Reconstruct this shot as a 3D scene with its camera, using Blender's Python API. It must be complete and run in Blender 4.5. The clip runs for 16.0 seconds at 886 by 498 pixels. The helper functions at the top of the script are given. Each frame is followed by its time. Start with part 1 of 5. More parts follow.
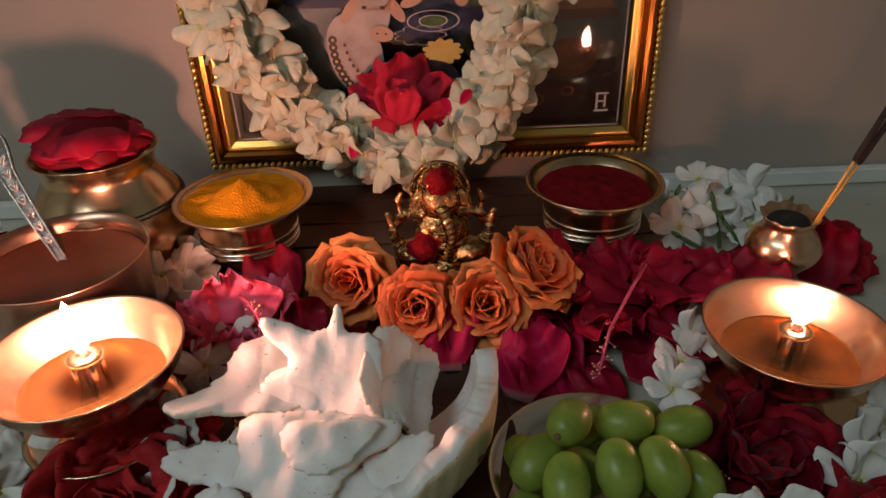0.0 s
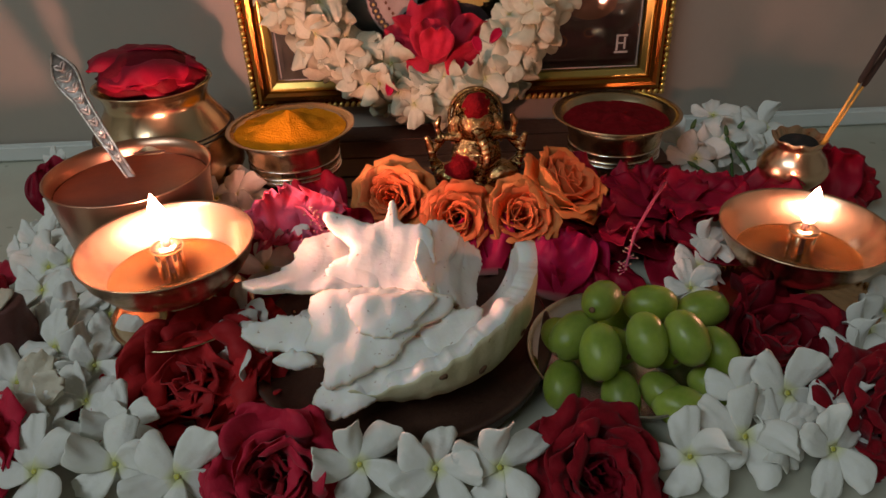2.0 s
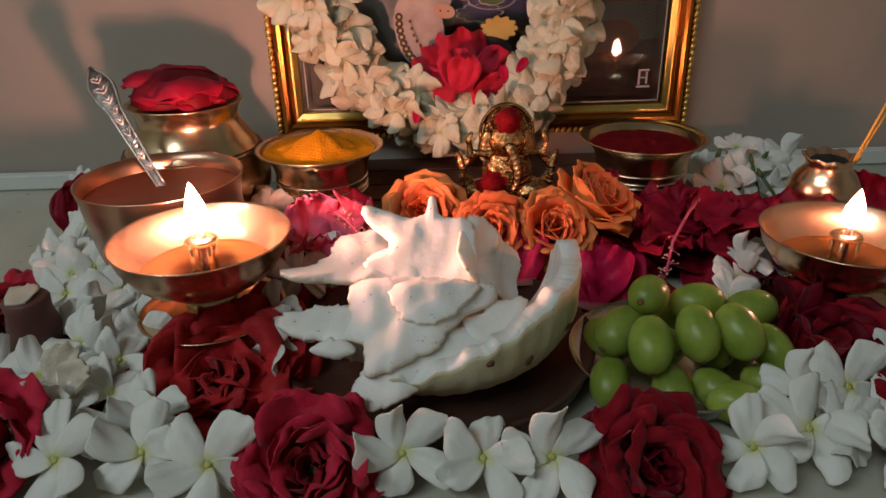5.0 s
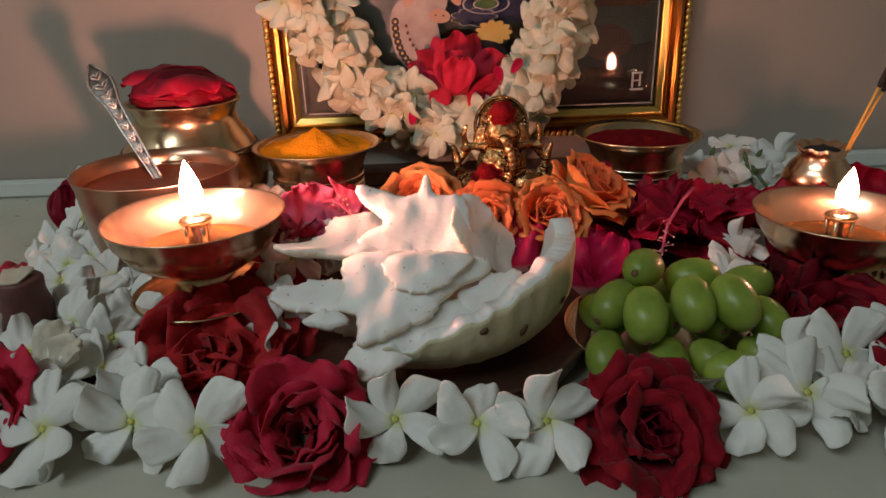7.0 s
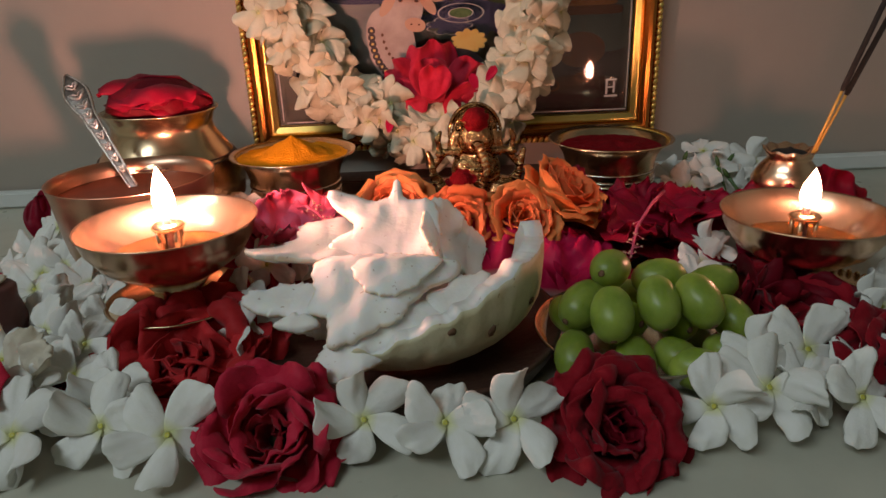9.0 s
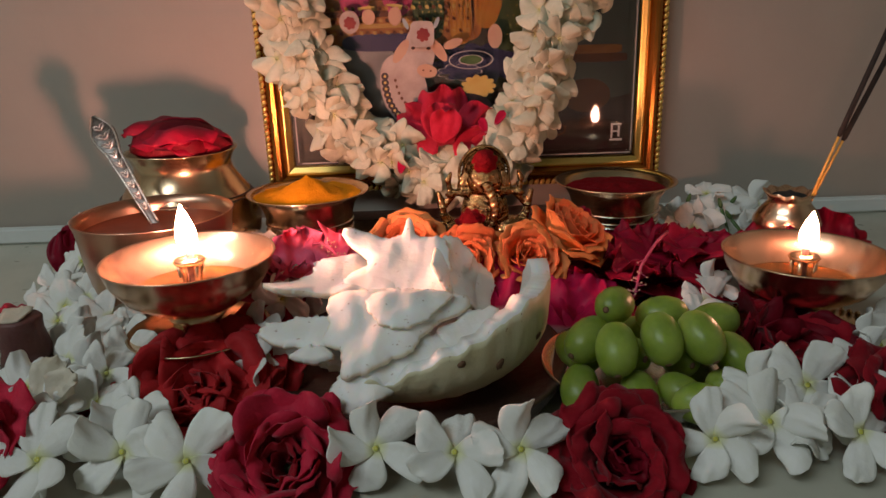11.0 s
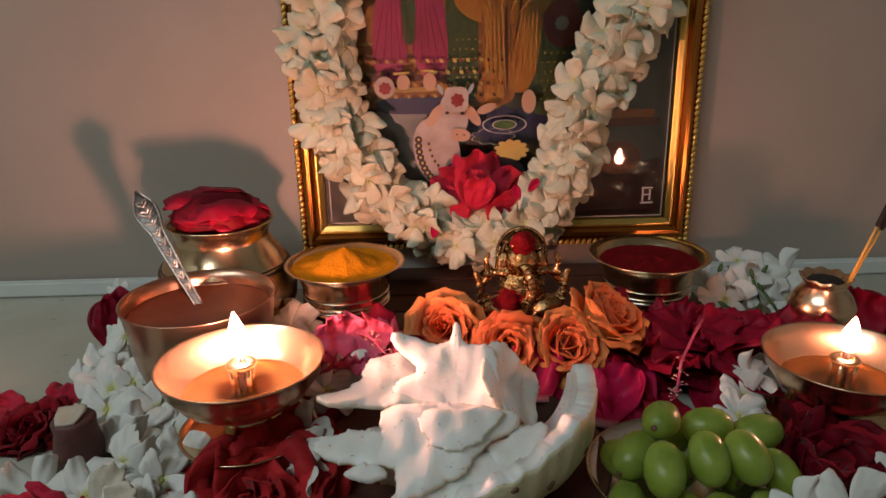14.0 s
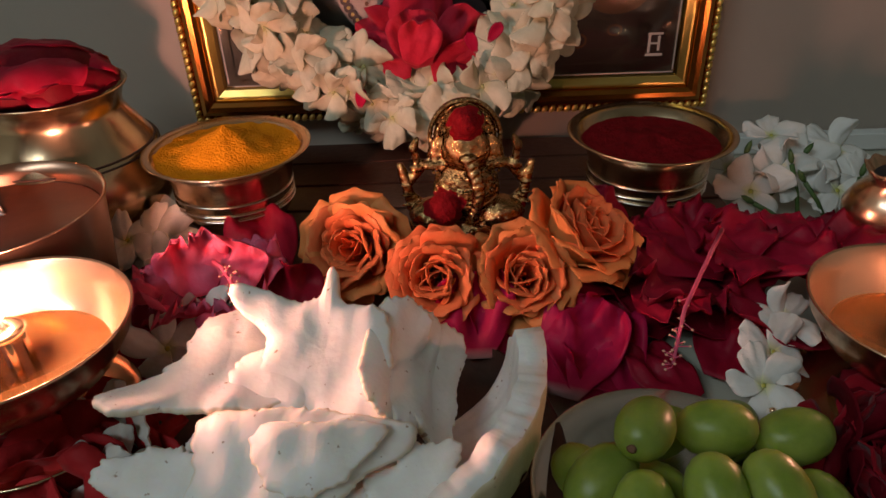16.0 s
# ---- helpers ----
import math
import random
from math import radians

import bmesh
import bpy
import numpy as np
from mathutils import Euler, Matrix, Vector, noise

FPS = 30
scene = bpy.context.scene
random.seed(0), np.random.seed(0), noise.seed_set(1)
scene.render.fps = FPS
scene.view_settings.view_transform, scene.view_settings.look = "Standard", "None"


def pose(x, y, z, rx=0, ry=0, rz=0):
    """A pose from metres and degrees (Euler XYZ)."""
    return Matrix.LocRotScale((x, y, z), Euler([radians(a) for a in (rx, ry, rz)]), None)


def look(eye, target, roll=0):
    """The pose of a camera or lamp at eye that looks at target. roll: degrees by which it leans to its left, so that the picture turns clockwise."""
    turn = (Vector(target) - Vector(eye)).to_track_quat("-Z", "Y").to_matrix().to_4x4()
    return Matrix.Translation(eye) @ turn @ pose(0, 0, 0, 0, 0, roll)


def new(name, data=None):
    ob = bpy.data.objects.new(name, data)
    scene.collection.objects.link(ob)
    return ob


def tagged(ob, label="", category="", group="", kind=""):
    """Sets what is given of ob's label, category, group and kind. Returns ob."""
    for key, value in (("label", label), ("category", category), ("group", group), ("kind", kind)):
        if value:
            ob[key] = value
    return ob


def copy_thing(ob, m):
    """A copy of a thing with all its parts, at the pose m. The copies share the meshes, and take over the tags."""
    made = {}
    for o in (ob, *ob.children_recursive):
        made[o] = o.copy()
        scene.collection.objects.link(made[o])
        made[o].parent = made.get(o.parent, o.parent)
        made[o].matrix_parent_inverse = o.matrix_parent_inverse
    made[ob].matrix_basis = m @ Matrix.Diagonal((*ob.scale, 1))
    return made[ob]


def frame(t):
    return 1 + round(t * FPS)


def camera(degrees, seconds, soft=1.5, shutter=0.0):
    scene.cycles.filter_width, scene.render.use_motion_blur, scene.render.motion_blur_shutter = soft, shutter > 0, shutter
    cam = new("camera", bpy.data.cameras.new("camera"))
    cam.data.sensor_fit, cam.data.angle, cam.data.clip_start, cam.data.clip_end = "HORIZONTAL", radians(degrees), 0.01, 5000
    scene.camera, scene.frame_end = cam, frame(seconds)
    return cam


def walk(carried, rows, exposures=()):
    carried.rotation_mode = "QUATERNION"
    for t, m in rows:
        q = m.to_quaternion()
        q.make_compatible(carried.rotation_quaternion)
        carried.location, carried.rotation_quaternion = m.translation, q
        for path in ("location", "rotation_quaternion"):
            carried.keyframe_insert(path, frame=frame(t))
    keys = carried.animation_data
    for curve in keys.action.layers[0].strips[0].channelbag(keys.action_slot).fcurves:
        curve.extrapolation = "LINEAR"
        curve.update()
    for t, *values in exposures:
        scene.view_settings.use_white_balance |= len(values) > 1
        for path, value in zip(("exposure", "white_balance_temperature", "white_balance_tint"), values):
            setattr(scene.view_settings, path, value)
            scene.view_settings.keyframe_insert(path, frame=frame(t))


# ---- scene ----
cam = camera(65.0, 16.0)
METRES, EYE, TILT, LEAN, TURN = 0.38, 0.22, 0.0, -1.1, 0.0
ROWS = [
    (0.0, 0.0, 0.0, 0.0, -1.77, -31.24, 2.93),
    (0.5, -0.0092, -0.0215, -0.0058, -1.47, -31.55, 3.09),
    (1.0, -0.0138, -0.0383, -0.0076, -2.2, -30.98, 3.38),
    (1.5, -0.0391, -0.0837, -0.0301, -1.3, -31.85, 3.12),
    (2.0, -0.0492, -0.1142, -0.0365, -1.48, -32.3, 3.11),
    (2.5, -0.0489, -0.1378, -0.0473, -2.07, -32.81, 3.02),
    (3.0, -0.0685, -0.1484, -0.048, -1.06, -32.67, 3.13),
    (3.5, -0.0883, -0.1433, -0.0452, -0.97, -32.23, 3.07),
    (6.0, -0.1056, -0.147, -0.1737, -1.69, -22.58, 2.3),
    (6.5, -0.1103, -0.1539, -0.1764, -1.71, -22.55, 2.55),
    (7.0, -0.0954, -0.17, -0.1805, -1.39, -22.53, 2.82),
    (7.5, -0.0698, -0.1797, -0.186, -1.3, -22.22, 2.83),
    (8.0, -0.0598, -0.1764, -0.1836, -1.66, -22.45, 3.2),
    (8.5, -0.0665, -0.1709, -0.1822, -3.03, -22.28, 3.44),
    (9.0, -0.0761, -0.182, -0.185, -2.44, -21.73, 3.1),
    (9.5, -0.0774, -0.1946, -0.1893, -2.15, -20.8, 2.91),
    (10.0, -0.078, -0.1963, -0.1769, -1.66, -18.94, 2.88),
    (12.5, -0.0898, -0.2328, -0.1828, -1.8, -18.19, 2.76),
    (13.0, -0.0986, -0.2228, -0.1644, -2.14, -18.94, 4.67),
    (13.5, -0.1142, -0.2053, -0.1031, -1.63, -18.08, 4.1),
    (14.0, -0.1218, -0.1782, -0.0491, -1.07, -19.03, 2.38),
    (14.5, -0.1246, -0.0875, -0.0436, 0.34, -23.37, 1.25),
    (15.0, -0.0741, 0.0082, -0.0688, -0.39, -28.45, 2.88),
    (15.5, -0.0216, 0.0704, -0.0969, -1.37, -30.61, 2.74),
    (16.0, -0.0154, 0.1282, -0.117, -0.6, -31.79, 2.94),
]
walk(cam, [(t, pose(0, 0, EYE, TILT, LEAN, TURN) @ pose(METRES * x, METRES * y, METRES * z, 90 + pitch, roll, yaw)) for t, x, y, z, yaw, pitch, roll in ROWS],
     exposures=((0.0, -0.2), (1.0, -0.16), (2.5, -0.06), (3.7, -0.04), (6.0, 0.04), (9.0, 0.05), (12.5, 0.09), (14.0, 0.06), (14.8, -0.02), (16.0, -0.22)))

# ---- world and lamps ----
world = bpy.data.worlds.new("world")
scene.world = world
world.use_nodes = True
world.node_tree.nodes["Background"].inputs["Color"].default_value = (0.55, 0.65, 0.62, 1)
world.node_tree.nodes["Background"].inputs["Strength"].default_value = 0.02

tube = bpy.data.lights.new("wall_lamp", "AREA")
tube.shape, tube.size, tube.size_y = "RECTANGLE", 1.2, 0.25
tube.energy, tube.color = 11.0, (0.885, 1.0, 1.06)
new("wall_lamp", tube).matrix_basis = look((-1.0, -0.78, 1.42), (-0.05, 0.1, 0.0))


# ---- materials ----
def node(nt, kind, **inputs):
    n = nt.nodes.new(kind)
    for k, v in inputs.items():
        n.inputs[k.replace("_", " ")].default_value = v
    return n


def material(name, low, high, scale=60.0, rough=0.6, metal=0.0, bump=0.2, bump_scale=None, sss=0.0, coat=0.0,
             translucent=0.0, petal=None, vary=0.25, sheen=0.0, rough_var=0.12, detail=6.0, trans=0.0, spec=0.5, bump_depth=0.001, specks=None,
             sss_scale=0.0022, sss_radius=(1.0, 0.7, 0.5)):
    """Two-tone noise colour with fine relief. petal: a colour towards the foot of a petal (u of the UV map)."""
    m = bpy.data.materials.new(name)
    m.use_nodes = True
    nt = m.node_tree
    bsdf = nt.nodes["Principled BSDF"]
    out = nt.nodes["Material Output"]
    link = nt.links.new
    co = node(nt, "ShaderNodeTexCoord")
    big = node(nt, "ShaderNodeTexNoise", Scale=scale, Detail=detail, Roughness=0.6)
    link(co.outputs["Object"], big.inputs["Vector"])
    ramp = node(nt, "ShaderNodeMapRange", From_Min=0.3, From_Max=0.7)
    link(big.outputs["Fac"], ramp.inputs["Value"])
    mix = nt.nodes.new("ShaderNodeMix")
    mix.data_type = "RGBA"
    mix.inputs["A"].default_value, mix.inputs["B"].default_value = (*low, 1), (*high, 1)
    link(ramp.outputs["Result"], mix.inputs["Factor"])
    colour = mix.outputs["Result"]
    if petal:
        uv = nt.nodes.new("ShaderNodeSeparateXYZ")
        link(co.outputs["UV"], uv.inputs[0])
        foot = node(nt, "ShaderNodeMapRange", From_Min=0.0, From_Max=petal[1], To_Min=1.0, To_Max=0.0)
        link(uv.outputs["Y"], foot.inputs["Value"])
        blend = nt.nodes.new("ShaderNodeMix")
        blend.data_type = "RGBA"
        blend.inputs["B"].default_value = (*petal[0], 1)
        link(foot.outputs["Result"], blend.inputs["Factor"])
        link(colour, blend.inputs["A"])
        colour = blend.outputs["Result"]
    if specks:
        dots = node(nt, "ShaderNodeTexNoise", Scale=420.0, Detail=2.0)
        link(co.outputs["Object"], dots.inputs["Vector"])
        cut = node(nt, "ShaderNodeMapRange", From_Min=0.70, From_Max=0.76, To_Min=0.0, To_Max=0.8)
        link(dots.outputs["Fac"], cut.inputs["Value"])
        stain = nt.nodes.new("ShaderNodeMix")
        stain.data_type = "RGBA"
        stain.inputs["B"].default_value = (*specks, 1)
        link(cut.outputs["Result"], stain.inputs["Factor"])
        link(colour, stain.inputs["A"])
        colour = stain.outputs["Result"]
    if vary:
        info = node(nt, "ShaderNodeObjectInfo")
        lift = node(nt, "ShaderNodeMapRange", To_Min=1 - vary, To_Max=1.0)
        link(info.outputs["Random"], lift.inputs["Value"])
        hsv = node(nt, "ShaderNodeHueSaturation")
        link(lift.outputs["Result"], hsv.inputs["Value"])
        link(colour, hsv.inputs["Color"])
        colour = hsv.outputs["Color"]
    link(colour, bsdf.inputs["Base Color"])
    bsdf.inputs["Metallic"].default_value = metal
    bsdf.inputs["Specular IOR Level"].default_value = spec
    bsdf.inputs["Coat Weight"].default_value = coat
    bsdf.inputs["Sheen Weight"].default_value = sheen
    bsdf.inputs["Transmission Weight"].default_value = trans
    fine = node(nt, "ShaderNodeTexNoise", Scale=bump_scale or scale * 6, Detail=5.0)
    link(co.outputs["Object"], fine.inputs["Vector"])
    rr = node(nt, "ShaderNodeMapRange", To_Min=max(0.03, rough - rough_var), To_Max=min(1.0, rough + rough_var))
    link(fine.outputs["Fac"], rr.inputs["Value"])
    link(rr.outputs["Result"], bsdf.inputs["Roughness"])
    b = node(nt, "ShaderNodeBump", Strength=bump, Distance=bump_depth)
    link(fine.outputs["Fac"], b.inputs["Height"])
    link(b.outputs["Normal"], bsdf.inputs["Normal"])
    if sss:
        bsdf.inputs["Subsurface Weight"].default_value = sss
        bsdf.inputs["Subsurface Radius"].default_value = sss_radius
        bsdf.inputs["Subsurface Scale"].default_value = sss_scale
    if translucent:
        tr = nt.nodes.new("ShaderNodeBsdfTranslucent")
        link(colour, tr.inputs["Color"])
        ms = node(nt, "ShaderNodeMixShader")
        ms.inputs[0].default_value = translucent
        link(bsdf.outputs[0], ms.inputs[1])
        link(tr.outputs[0], ms.inputs[2])
        link(ms.outputs[0], out.inputs["Surface"])
    return m


def glowing(name, colour, strength):
    m = bpy.data.materials.new(name)
    m.use_nodes = True
    bsdf = m.node_tree.nodes["Principled BSDF"]
    bsdf.inputs["Base Color"].default_value = (0, 0, 0, 1)
    bsdf.inputs["Emission Color"].default_value = (*colour, 1)
    bsdf.inputs["Emission Strength"].default_value = strength
    return m


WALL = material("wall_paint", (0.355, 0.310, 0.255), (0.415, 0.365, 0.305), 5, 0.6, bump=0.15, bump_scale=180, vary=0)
# Unseen walls get a lighter colour than the back wall, to bounce fill light.
BOUNCE_WALL = material("bounce_wall_paint", (0.58, 0.55, 0.47), (0.64, 0.61, 0.53), 5, 0.6, bump=0.15, bump_scale=180, vary=0)
CEIL = material("ceiling_paint", (0.7, 0.7, 0.68), (0.76, 0.76, 0.73), 6, 0.8, vary=0)
MARBLE = material("floor_marble", (0.42, 0.42, 0.335), (0.58, 0.575, 0.47), 9, 0.32, bump=0.05, bump_scale=90, vary=0, detail=9)
SKIRT = material("skirting_marble", (0.62, 0.64, 0.6), (0.74, 0.76, 0.72), 14, 0.35, bump=0.05, vary=0)
WHITE = material("jasmine_white", (0.88, 0.88, 0.78), (0.95, 0.95, 0.91), 130, 0.5, bump=0.3, bump_scale=500, translucent=0.16,
                 petal=((0.76, 0.78, 0.34), 0.22), vary=0.08, spec=0.25)
IVORY = material("garland_ivory", (0.68, 0.68, 0.48), (0.83, 0.83, 0.64), 110, 0.5, bump=0.3, bump_scale=500, translucent=0.22, petal=((0.72, 0.72, 0.36), 0.25), vary=0.12, spec=0.2)
WILT = material("jasmine_wilted", (0.72, 0.65, 0.49), (0.84, 0.78, 0.63), 130, 0.6, bump=0.4, bump_scale=700, translucent=0.2, vary=0.1)
EYE_YELLOW = material("flower_eye", (0.62, 0.55, 0.06), (0.45, 0.5, 0.06), 300, 0.5, vary=0)
TUBE_GREEN = material("flower_tube", (0.55, 0.58, 0.2), (0.68, 0.66, 0.32), 300, 0.5, vary=0.15)
STEM = material("leaf_green", (0.06, 0.12, 0.03), (0.12, 0.2, 0.05), 200, 0.5, vary=0.2)
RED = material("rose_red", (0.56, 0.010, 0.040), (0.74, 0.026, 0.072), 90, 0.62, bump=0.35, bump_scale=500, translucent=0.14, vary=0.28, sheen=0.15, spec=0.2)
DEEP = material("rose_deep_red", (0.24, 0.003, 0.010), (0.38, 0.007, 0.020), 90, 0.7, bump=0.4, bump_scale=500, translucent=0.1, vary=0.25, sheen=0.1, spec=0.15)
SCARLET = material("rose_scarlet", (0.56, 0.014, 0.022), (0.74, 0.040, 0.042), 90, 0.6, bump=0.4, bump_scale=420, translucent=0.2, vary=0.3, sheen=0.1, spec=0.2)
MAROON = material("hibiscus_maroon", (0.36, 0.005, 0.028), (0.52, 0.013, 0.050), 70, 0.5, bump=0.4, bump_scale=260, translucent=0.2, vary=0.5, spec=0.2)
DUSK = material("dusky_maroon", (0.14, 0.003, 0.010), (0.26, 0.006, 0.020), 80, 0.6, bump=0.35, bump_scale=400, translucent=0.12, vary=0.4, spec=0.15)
MAGENTA = material("petal_magenta", (0.62, 0.010, 0.075), (0.76, 0.022, 0.125), 70, 0.5, bump=0.4, bump_scale=300, translucent=0.25,
                   petal=((0.75, 0.5, 0.5), 0.12), vary=0.3, spec=0.2)
PINK = material("hibiscus_pink", (0.97, 0.12, 0.25), (0.98, 0.26, 0.40), 70, 0.5, bump=0.4, bump_scale=260, translucent=0.3, vary=0.2, spec=0.2)
POLLEN = material("pollen", (0.85, 0.42, 0.3), (0.9, 0.5, 0.35), 300, 0.7, vary=0)
ORANGE = material("rose_orange", (0.95, 0.17, 0.055), (0.98, 0.34, 0.12), 90, 0.5, bump=0.3, bump_scale=500, translucent=0.2,
                  petal=((0.96, 0.44, 0.14), 0.6), vary=0.12, spec=0.2)
APRICOT = material("rose_apricot", (0.90, 0.24, 0.06), (0.95, 0.42, 0.14), 70, 0.5, bump=0.3, bump_scale=500, translucent=0.2,
                   petal=((0.92, 0.46, 0.14), 0.7), vary=0.15, spec=0.2)
WOOD = material("dark_wood", (0.055, 0.022, 0.014), (0.10, 0.042, 0.026), 40, 0.35, bump=0.2, bump_scale=300, vary=0)
BRASS = material("brass", (0.66, 0.48, 0.29), (0.70, 0.52, 0.32), 40, 0.24, 1.0, bump=0.012, bump_scale=300, vary=0, rough_var=0.015)
COPPER = material("copper_brass", (0.80, 0.53, 0.34), (0.83, 0.56, 0.37), 40, 0.25, 1.0, bump=0.012, bump_scale=300, vary=0, rough_var=0.015)
CUP_METAL = material("dull_copper", (0.50, 0.30, 0.20), (0.55, 0.34, 0.23), 40, 0.3, 1.0, bump=0.012, bump_scale=300, vary=0, rough_var=0.02)
STEEL = material("bright_steel", (0.66, 0.63, 0.58), (0.74, 0.70, 0.66), 40, 0.18, 1.0, bump=0.012, bump_scale=300, vary=0, rough_var=0.015)
SILVER = material("embossed_silver", (0.62, 0.58, 0.53), (0.78, 0.74, 0.69), 260, 0.3, 1.0, bump=0.3, bump_scale=700, vary=0)
TARNISH = material("tarnished_silver", (0.10, 0.09, 0.08), (0.34, 0.31, 0.28), 200, 0.4, 1.0, bump=0.5, bump_scale=600, vary=0)
OIL = material("lamp_oil", (0.72, 0.40, 0.13), (0.78, 0.46, 0.17), 30, 0.05, bump=0.02, bump_scale=40, vary=0, rough_var=0.02, trans=0.92)
TEA = material("brown_liquid", (0.09, 0.024, 0.012), (0.15, 0.042, 0.018), 50, 0.35, bump=0.1, bump_scale=90, vary=0, rough_var=0.1, spec=0.2)
TURMERIC = material("turmeric_powder", (0.62, 0.22, 0.005), (0.74, 0.29, 0.010), 220, 0.95, bump=1.0, bump_scale=900, vary=0, spec=0.08)
KUMKUM = material("kumkum_powder", (0.15, 0.004, 0.006), (0.25, 0.008, 0.012), 220, 0.95, bump=1.0, bump_scale=900, vary=0, spec=0.08)
COCONUT = material("coconut_flesh", (0.84, 0.81, 0.74), (0.93, 0.92, 0.88), 60, 0.5, bump=0.45, bump_scale=200, sss=0.4, vary=0.05, petal=((0.82, 0.73, 0.58), 0.04), specks=(0.35, 0.2, 0.1))
RIND = material("coconut_rind", (0.58, 0.54, 0.31), (0.78, 0.74, 0.52), 45, 0.55, bump=0.4, bump_scale=300, sss=0.15, vary=0, specks=(0.3, 0.18, 0.08))
SPOT = material("brown_spot", (0.12, 0.06, 0.03), (0.2, 0.1, 0.05), 300, 0.8, vary=0)
CLAY = material("dark_clay", (0.045, 0.02, 0.013), (0.085, 0.04, 0.025), 60, 0.5, bump=0.4, bump_scale=350, vary=0)
TERRA = material("terracotta", (0.10, 0.035, 0.03), (0.15, 0.055, 0.045), 90, 0.55, bump=0.3, bump_scale=400, vary=0)
GRAPE = material("grape_skin", (0.20, 0.29, 0.035), (0.36, 0.44, 0.085), 90, 0.36, bump=0.08, bump_scale=300, sss=1.0, sss_scale=0.006, sss_radius=(0.8, 1.0, 0.22), vary=0.25,
                 rough_var=0.2, spec=0.4)
GOLD = material("frame_gold", (0.62, 0.32, 0.08), (0.76, 0.43, 0.13), 50, 0.24, 1.0, bump=0.03, bump_scale=400, vary=0, rough_var=0.02)
BRONZE = material("frame_bronze", (0.46, 0.17, 0.03), (0.56, 0.23, 0.05), 50, 0.26, 1.0, bump=0.03, bump_scale=400, vary=0, rough_var=0.02)
BRIGHT = material("frame_bright_gold", (0.85, 0.62, 0.16), (0.92, 0.70, 0.22), 60, 0.36, 1.0, bump=0.03, bump_scale=400, vary=0, rough_var=0.02)
IDOL = material("gilded_metal", (0.30, 0.16, 0.06), (0.58, 0.36, 0.16), 120, 0.13, 1.0, bump=1.0, bump_scale=600, vary=0, bump_depth=0.0010, rough_var=0.03)
THREAD = material("thread", (0.6, 0.55, 0.42), (0.7, 0.66, 0.5), 300, 0.8, vary=0)
BAMBOO = material("bamboo", (0.62, 0.36, 0.06), (0.72, 0.45, 0.10), 300, 0.6, vary=0)
CHAR = material("incense_paste", (0.015, 0.012, 0.01), (0.03, 0.024, 0.02), 300, 0.9, bump=0.8, vary=0)
WICK = material("burnt_wick", (0.05, 0.03, 0.03), (0.12, 0.07, 0.06), 300, 0.9, vary=0)
FLAME_L = glowing("flame", (1.0, 0.41, 0.30), 930.0)
FLAME_R = glowing("flame_small", (1.0, 0.41, 0.27), 145.0)


def glass_pane():
    m = bpy.data.materials.new("picture_glass")
    m.use_nodes = True
    nt = m.node_tree
    out = nt.nodes["Material Output"]
    clear = node(nt, "ShaderNodeBsdfTransparent")
    gloss = node(nt, "ShaderNodeBsdfGlossy", Roughness=0.03)
    fres = node(nt, "ShaderNodeFresnel", IOR=1.5)
    ms = node(nt, "ShaderNodeMixShader")
    nt.links.new(fres.outputs[0], ms.inputs[0])
    nt.links.new(clear.outputs[0], ms.inputs[1])
    nt.links.new(gloss.outputs[0], ms.inputs[2])
    nt.links.new(ms.outputs[0], out.inputs["Surface"])
    return m


PANE = glass_pane()


# ---- building helpers ----
def turn(yaw=0, tilt=0, spin=0):
    """Rotation: local +z leans by tilt towards -y, then turns by yaw; spin about its own axis."""
    return (Matrix.Rotation(radians(yaw), 4, "Z") @ Matrix.Rotation(radians(tilt), 4, "X") @ Matrix.Rotation(radians(spin), 4, "Z"))


def at(x, y, z, yaw=0, tilt=0, spin=0, size=1.0):
    return Matrix.Translation((x, y, z)) @ turn(yaw, tilt, spin) @ Matrix.Diagonal((size, size, size, 1))


def mesh_of(name, verts, faces, mat, uvs=None, smooth=True):
    me = bpy.data.meshes.new(name)
    me.from_pydata(verts, [], faces)
    if uvs:
        layer = me.uv_layers.new(name="UVMap")
        for loop in me.loops:
            layer.data[loop.index].uv = uvs[loop.vertex_index]
    me.materials.append(mat)
    if smooth:
        me.polygons.foreach_set("use_smooth", [True] * len(me.polygons))
    me.update()
    return me


def mesh_bm(name, bm, mat, smooth=True):
    me = bpy.data.meshes.new(name)
    bmesh.ops.recalc_face_normals(bm, faces=bm.faces)
    bm.to_mesh(me)
    bm.free()
    for mt in (mat if isinstance(mat, (list, tuple)) else [mat]):
        me.materials.append(mt)
    if smooth:
        me.polygons.foreach_set("use_smooth", [True] * len(me.polygons))
    return me


def part(name, me, parent, m=None, label=""):
    ob = new(name, me)
    ob.parent = parent
    if m is not None:
        ob.matrix_basis = m
    if label:
        ob["label"] = label
    return ob


def thing(name, m, label, category, group=""):
    ob = new(name)
    ob.empty_display_size = 0.01
    ob.matrix_basis = m
    return tagged(ob, label, category, group)


def solid(name, me, m, label, category, group="", kind=""):
    ob = new(name, me)
    ob.matrix_basis = m
    return tagged(ob, label, category, group, kind)


